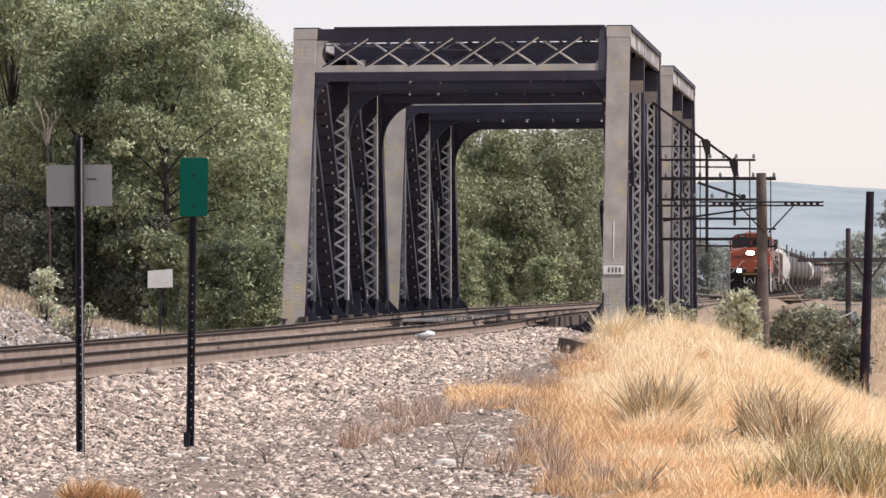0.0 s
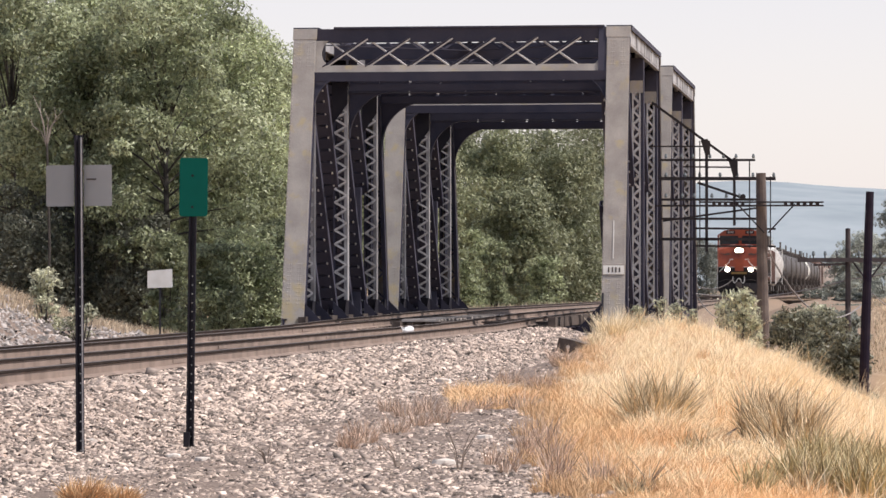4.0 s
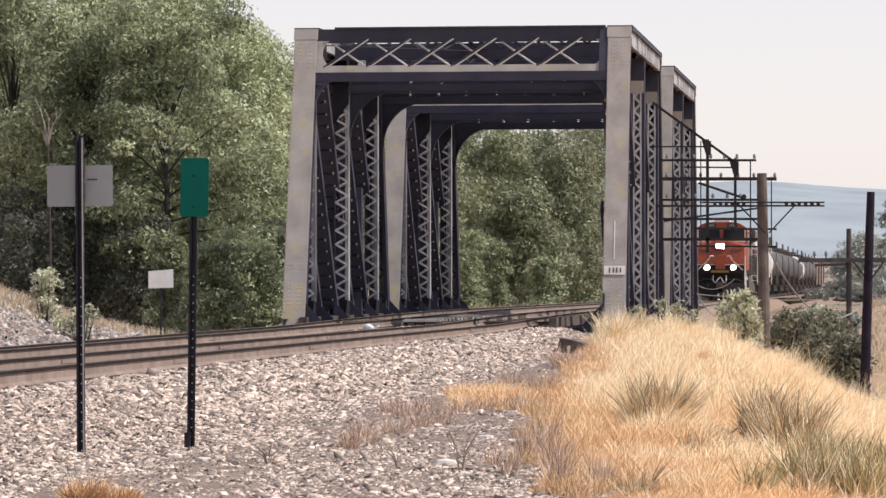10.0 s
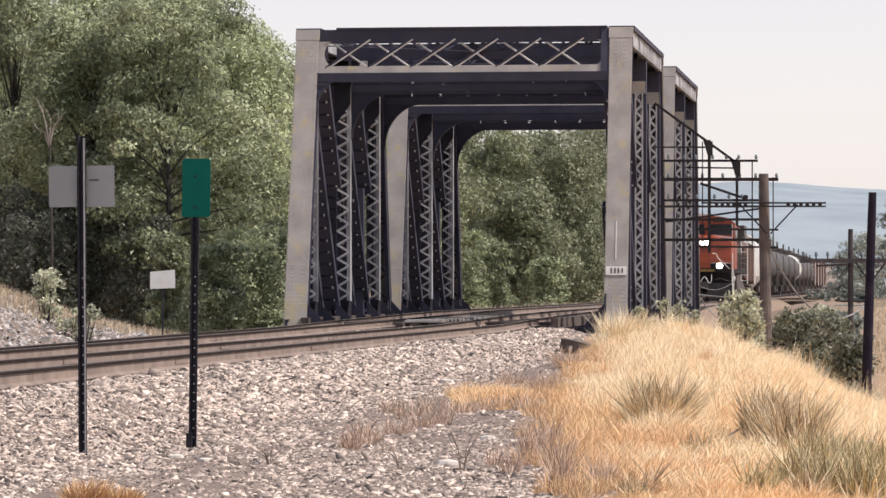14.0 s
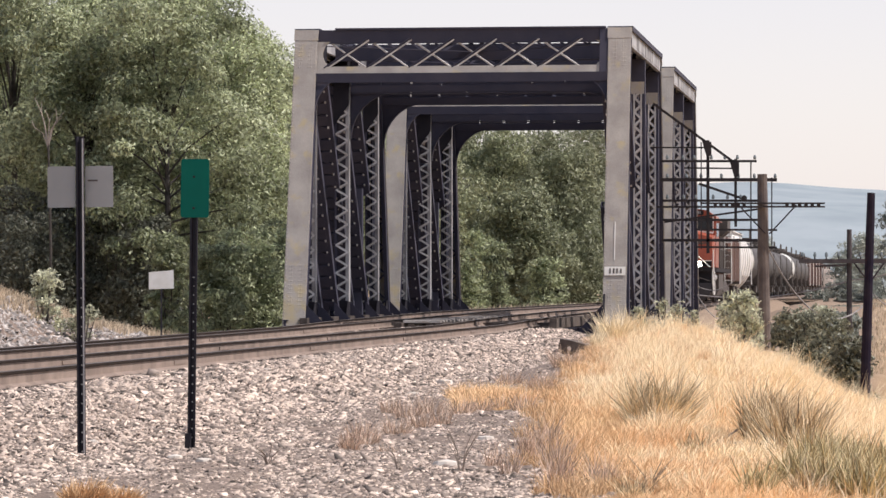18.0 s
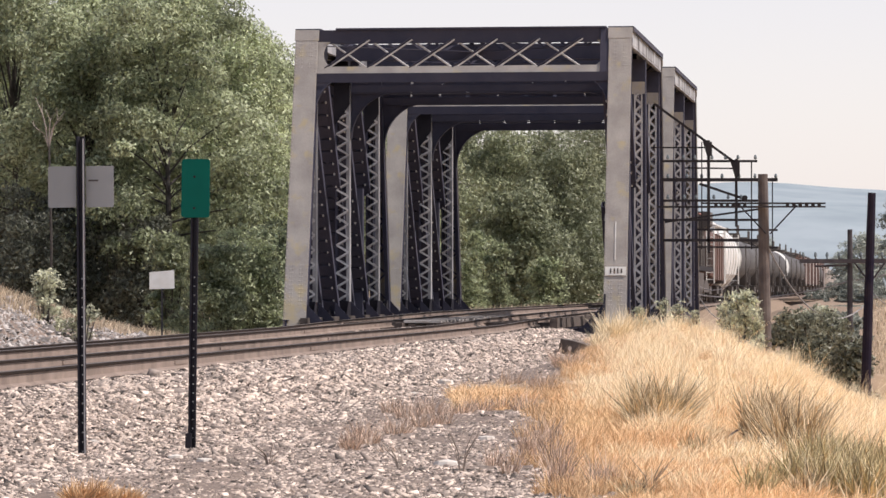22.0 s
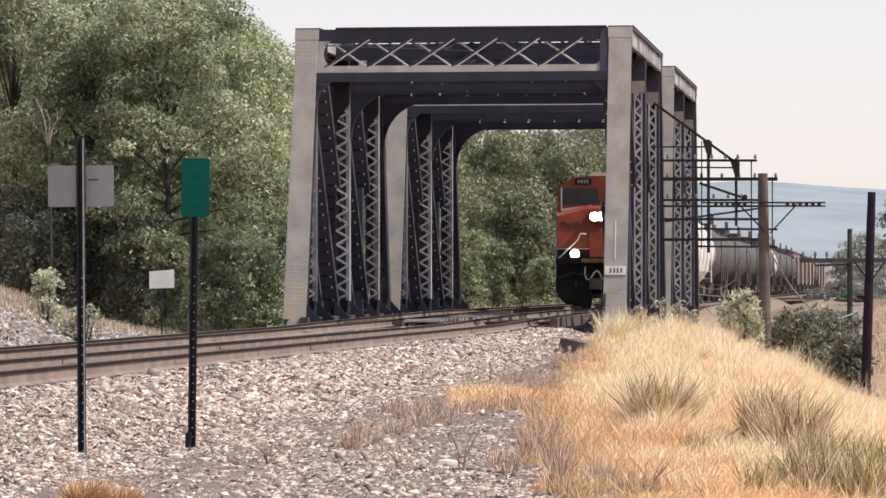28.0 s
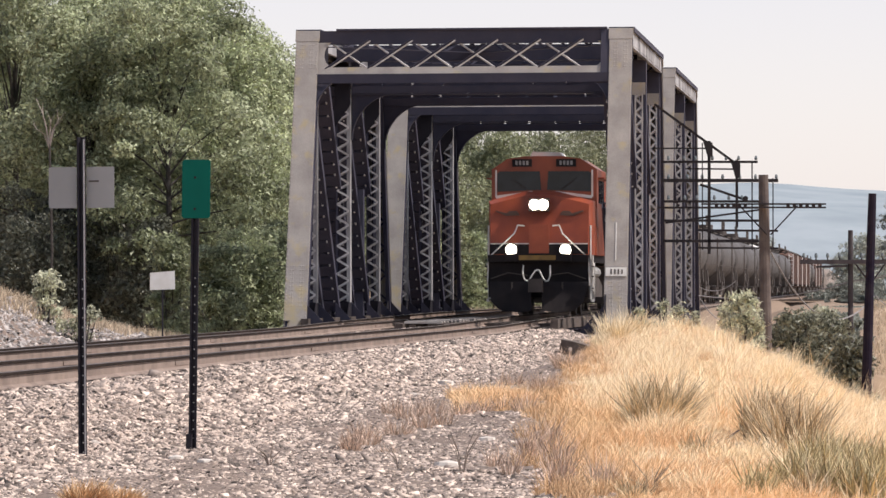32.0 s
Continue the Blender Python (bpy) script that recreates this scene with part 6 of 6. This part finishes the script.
def hopper(length, mat, label, round_side=True, dark_roof=True, top=4.25, group="freight cars"):
    """A covered hopper: curved sides, sloped ends, hatches and a roof walk, ladders at the ends."""
    th = thing("covered_hopper_car", label, "freight car", group)
    if round_side:
        side = [(1.1, 1.15), (1.38, 1.55), (1.5, 2.2), (1.52, 2.8), (1.42, 3.3), (1.12, 3.78), (0.6, top - 0.12)]
    else:
        side = [(1.45, 1.15), (1.5, 1.2), (1.5, 2.4), (1.5, 3.4), (1.5, top - 0.55), (1.3, top - 0.4), (0.6, top - 0.15)]
    ring = side + [(-a, b) for a, b in reversed(side)]
    n = len(ring)
    b = Shape()
    stations = ((1.15, 0.82), (1.5, 0.97), (1.9, 1.0), (length - 1.9, 1.0), (length - 1.5, 0.97), (length - 1.15, 0.82))
    for y, k in stations:
        b.v += [(a * k, y, 2.5 + (z - 2.5) * k) for a, z in ring]
    for j in range(len(stations) - 1):
        b.f += [(j * n + i, j * n + (i + 1) % n, (j + 1) * n + (i + 1) % n, (j + 1) * n + i) for i in range(n)]
    b.f += [tuple(range(n - 1, -1, -1)), tuple(range((len(stations) - 1) * n, len(stations) * n))]
    body = part("car_body", b, mat, th)
    k = 0
    y = 2.6
    while y < length - 2.0:
        pr = [(a * 1.012, z) for a, z in side[:-1]]
        for sx in (-1, 1):
            rb = Shape()
            for (a0, z0), (a1, z1) in zip(pr, pr[1:]):
                rb.beam((sx * a0, y, z0), (sx * a1, y, z1), 0.09, 0.05, side=(0, 1, 0))
            part("side_rib", rb, mat, body)
        y += (length - 4.6) / (4 if length > 14 else 3)
    roofmat = UNDER if dark_roof else mat
    part("roof_walk", Shape().span((-0.55, 0.9, top - 0.05), (0.55, length - 0.9, top + 0.0)).span((0.72, 1.2, top - 0.22), (0.98, length - 1.2, top - 0.18)).span((-0.98, 1.2, top - 0.22), (-0.72, length - 1.2, top - 0.18)), roofmat, th)
    for k in range(int((length - 4) / 1.6)):
        part("roof_hatch", Shape().tube((0.0, 2.4 + 1.6 * k, top), (0.0, 2.4 + 1.6 * k, top + 0.16), 0.36, 0.3, 10), roofmat, th)
    part("underframe", Shape().span((-0.3, 0.15, 0.95), (0.3, length - 0.15, 1.25)).span((-1.45, 0.35, 1.0), (1.45, 1.2, 1.2)).span((-1.45, length - 1.2, 1.0), (1.45, length - 0.35, 1.2)), UNDER, th)
    for k in range(2 if length < 14 else 3):
        yc = length * (k + 1) / (3 if length < 14 else 4)
        bay = Shape().add([(-1.2, yc - 1.5, 1.2), (1.2, yc - 1.5, 1.2), (1.2, yc + 1.5, 1.2), (-1.2, yc + 1.5, 1.2), (-0.6, yc - 0.4, 0.5), (0.6, yc - 0.4, 0.5), (0.6, yc + 0.4, 0.5), (-0.6, yc + 0.4, 0.5)], [(0, 1, 5, 4), (1, 2, 6, 5), (2, 3, 7, 6), (3, 0, 4, 7), (4, 5, 6, 7)])
        part("discharge_bay", bay, mat, th)
    for yy in (0.35, length - 0.35):
        for sx in (-1, 1):
            ld = Shape()
            for o in (1.08, 1.46):
                ld.tube((sx * o, yy, 1.0), (sx * o, yy, 3.9), 0.035, n=5)
            for k in range(8):
                ld.tube((sx * 1.08, yy, 1.2 + 0.36 * k), (sx * 1.46, yy, 1.2 + 0.36 * k), 0.025, n=5)
            part("end_ladder", ld, WHITE, th, "white end ladder")
    for yy in (2.1, length - 2.1):
        truck(th, yy)
    return th


def tank_car(length, mat, label, band=False, group="freight cars", r=1.38):
    """A tank on a sill: domed heads, a top platform with rails and valves, ladders and trucks."""
    th = thing("tank_car", label, "freight car", group)
    zc, n = 2.55, 28
    b = Shape()
    st = [(0.75, 0.05), (0.8, 0.45), (0.95, 0.75), (1.2, 0.93), (1.55, 1.0)]
    st += [(length - y, k) for y, k in reversed(st)]
    for y, k in st:
        b.v += [(r * k * math.cos(2 * math.pi * i / n), y, zc + r * k * math.sin(2 * math.pi * i / n)) for i in range(n)]
    for j in range(len(st) - 1):
        b.f += [(j * n + i, j * n + (i + 1) % n, (j + 1) * n + (i + 1) % n, (j + 1) * n + i) for i in range(n)]
    b.f += [tuple(range(n)), tuple(range((len(st) - 1) * n, len(st) * n))]
    tank = part("tank_shell", b, mat, th, smooth=True)
    if band:
        hd = Shape()
        for y, k in st[:5]:
            hd.v += [(r * 1.004 * k * math.cos(2 * math.pi * i / n), y - 0.006, zc + r * 1.004 * k * math.sin(2 * math.pi * i / n)) for i in range(n)]
        for j in range(4):
            hd.f += [(j * n + i, j * n + (i + 1) % n, (j + 1) * n + (i + 1) % n, (j + 1) * n + i) for i in range(n)]
        hd.f.append(tuple(range(n)))
        part("white_tank_head", hd, WHITE, tank, "white painted tank head", smooth=True)
    for y in (1.6, length * 0.34, length * 0.66, length - 1.6):
        ring = Shape()
        ro = r + 0.02
        wd = 0.16 if band and y < 2 else 0.05
        for i in range(n):
            a0, a1 = 2 * math.pi * i / n, 2 * math.pi * (i + 1) / n
            ring.add([(ro * math.cos(a), yy, zc + ro * math.sin(a)) for a in (a0, a1) for yy in (y - wd, y + wd)], [(0, 1, 3, 2)])
        part("tank_band", ring, WHITE if band and y < 2 else UNDER, tank)
    mid = length / 2
    pf = part("top_platform", Shape().span((-1.0, mid - 1.5, zc + r + 0.03), (1.0, mid + 1.5, zc + r + 0.09)), UNDER, th)
    for sx in (-1.0, 1.0):
        rail_s = Shape()
        for k in (-1.5, -0.5, 0.5, 1.5):
            rail_s.tube((sx, mid + k, zc + r + 0.05), (sx, mid + k, zc + r + 0.6), 0.03, n=5)
        for z in (0.34, 0.6):
            rail_s.tube((sx, mid - 1.5, zc + r + z), (sx, mid + 1.5, zc + r + z), 0.02, n=5)
        part("platform_railing", rail_s, UNDER, pf)
    part("manway_dome", Shape().tube((0, mid, zc + r - 0.1), (0, mid, zc + r + 0.45), 0.45, 0.42, 14), UNDER, th)
    part("valve", Shape().tube((0, mid + 1.0, zc + r - 0.1), (0, mid + 1.0, zc + r + 0.3), 0.18, n=10), UNDER, th)
    part("roof_walk", Shape().span((-0.35, 1.4, zc + r + 0.02), (0.35, length - 1.4, zc + r + 0.07)), UNDER, th)
    part("underframe", Shape().span((-0.35, 0.1, 0.85), (0.35, length - 0.1, 1.2)).span((-1.4, 0.4, 0.95), (1.4, 1.2, 1.15)).span((-1.4, length - 1.2, 0.95), (1.4, length - 0.4, 1.15)), UNDER, th)
    for sx in (-1, 1):
        for y in (2.2, length - 2.2):
            part("tank_saddle", Shape().prism([(sx * 0.3, 1.1), (sx * 1.35, 1.1), (sx * 1.3, 1.75), (sx * 0.9, 1.4)], "y", y - 0.3, y + 0.3), UNDER, th)
        ld = Shape()
        for o in (-0.2, 0.2):
            ld.tube((sx * 1.5, mid + o, 0.7), (sx * 1.5, mid + o, 3.4), 0.03, n=5)
        for k in range(8):
            ld.tube((sx * 1.5, mid - 0.2, 0.8 + 0.35 * k), (sx * 1.5, mid + 0.2, 0.8 + 0.35 * k), 0.022, n=5)
        part("side_ladder", ld, UNDER, th)
        part("side_handrail", Shape().tube((sx * 1.53, 1.2, 2.0), (sx * 1.53, length - 1.2, 2.0), 0.02, n=5), UNDER, th)
    for y in (0.3, length - 0.3):
        el = Shape()
        for o in (-1.3, -0.75, 0.75, 1.3):
            el.tube((o, y, 0.6), (o, y, 2.3), 0.03, n=5)
        for z in (1.5, 2.3):
            el.tube((-1.3, y, z), (1.3, y, z), 0.025, n=5)
        part("end_railing", el, UNDER, th)
    for yy in (2.1, length - 2.1):
        truck(th, yy)
    return th


CONSIST = []
loco = locomotive()
CONSIST.append((loco, 0.0))
small = hopper(12.4, HOPPER_BROWN, "dark grey-brown two-bay covered hopper car", round_side=False, top=4.0)
CONSIST.append((small, 23.2))
white_car = hopper(18.0, HOPPER_WHITE, "white covered hopper car with grey ribs", round_side=True, dark_roof=False, top=4.4)
CONSIST.append((white_car, 36.0))
ladder_tank = tank_car(17.0, HOPPER_GREY, "dusty grey tank car with a white painted head", band=True, r=1.5)
grey_tank = tank_car(17.0, HOPPER_GREY, "dusty grey tank car with a dark top platform")
brown_car = hopper(17.0, HOPPER_BROWN, "brown covered hopper car with a flat roof", round_side=False, top=4.4)
used = set()
offset = 55.5
for k in "bgggggbggghhhhgghhgg":
    src = {"b": ladder_tank, "g": grey_tank, "h": brown_car}[k]
    CONSIST.append((copy_thing(src, Matrix()) if k in used else src, offset))
    used.add(k)
    offset += 17.4

# a white plastic bag blown along the track
bag = thing("plastic_bag", "crumpled white plastic bag blown along the ballast", "plastic bag")
s = Shape()
nu, nv = 12, 7
for j in range(nv):
    for i in range(nu):
        a, b = 2 * math.pi * i / nu, math.pi * j / (nv - 1)
        k = 1 + 0.28 * noise.noise((math.cos(a) * 1.7, math.sin(a) * 1.7, b * 2.1))
        s.v.append((0.2 * k * math.cos(a) * math.sin(b), 0.09 * k * math.sin(a) * math.sin(b), 0.075 * k * math.cos(b) + 0.03 * math.cos(a * 1.0)))
for j in range(nv - 1):
    for i in range(nu):
        s.f.append((j * nu + i, j * nu + (i + 1) % nu, (j + 1) * nu + (i + 1) % nu, (j + 1) * nu + i))
part("bag_body", s, BAG, bag, smooth=True)
h1 = Shape()
h1.add([(-0.14, 0, 0.02), (-0.3, 0.01, 0.09), (-0.34, 0.0, 0.06), (-0.2, -0.02, -0.03), (-0.25, 0.03, 0.03)], [(0, 1, 4), (1, 2, 4), (2, 3, 4), (3, 0, 4)])
part("bag_handle", h1, BAG, bag)


# ---- keys of the train and the bag ----
def nose_y(t):
    return 277.0 - 4.85 * t - 0.0122 * t * t


def motions():
    for car, back in CONSIST:
        rows = []
        for k in range(17):
            t = 2.0 * k
            y = nose_y(t) + back * COS
            rows.append((t, pose(track_x(y), y, -track_dip(y), 0, 0, TURN)))
        walk(car, rows)
    rows = []
    for t, x, y, s, rx, rz in ((0.0, 755, 594, 86, 0, 0), (0.8, 755, 594, 86, 6, 10), (1.6, 754, 594, 86, -5, -8), (2.5, 754, 593, 86, 10, 20), (2.8, 746, 588, 85, 60, 60), (3.0, 737, 582, 82, 60, 60), (3.2, 729, 580, 80, 40, 80), (3.5, 728, 578, 78, 30, 100),
                             (4.2, 722, 588, 77, 20, 120), (5.5, 718, 592, 76, 10, 140), (6.6, 712, 592, 76, 10, 150), (7.0, 702, 583, 76, 10, 160), (7.3, 709, 583, 76, 5, 170), (7.6, 694, 591, 76, 5, 175), (7.9, 680, 586, 76, 10, 170), (8.2, 674, 587, 76, 10, 170), (8.4, 666, 580, 76, 5, 190), (8.6, 656, 585, 76, 5, 195), (8.8, 656, 591, 76, 5, 200), (9.0, 655, 581, 76, 0, 200), (9.2, 652, 581, 76, 20, 210), (9.5, 664, 582, 76, 40, 230), (9.8, 665, 582, 76, 50, 250), (10.0, 652, 580, 76, 60, 270), (10.4, 660, 581, 76, 20, 250), (10.8, 662, 583, 76, 15, 245), (11.0, 664, 592, 76, 10, 240), (32.0, 664, 592, 76, 10, 240)):
        p = at(x, y, s)
        rows.append((t, pose(p.x, p.y, p.z, rx, 0, rz * 0.5)))
    walk(bag, rows)


motions()
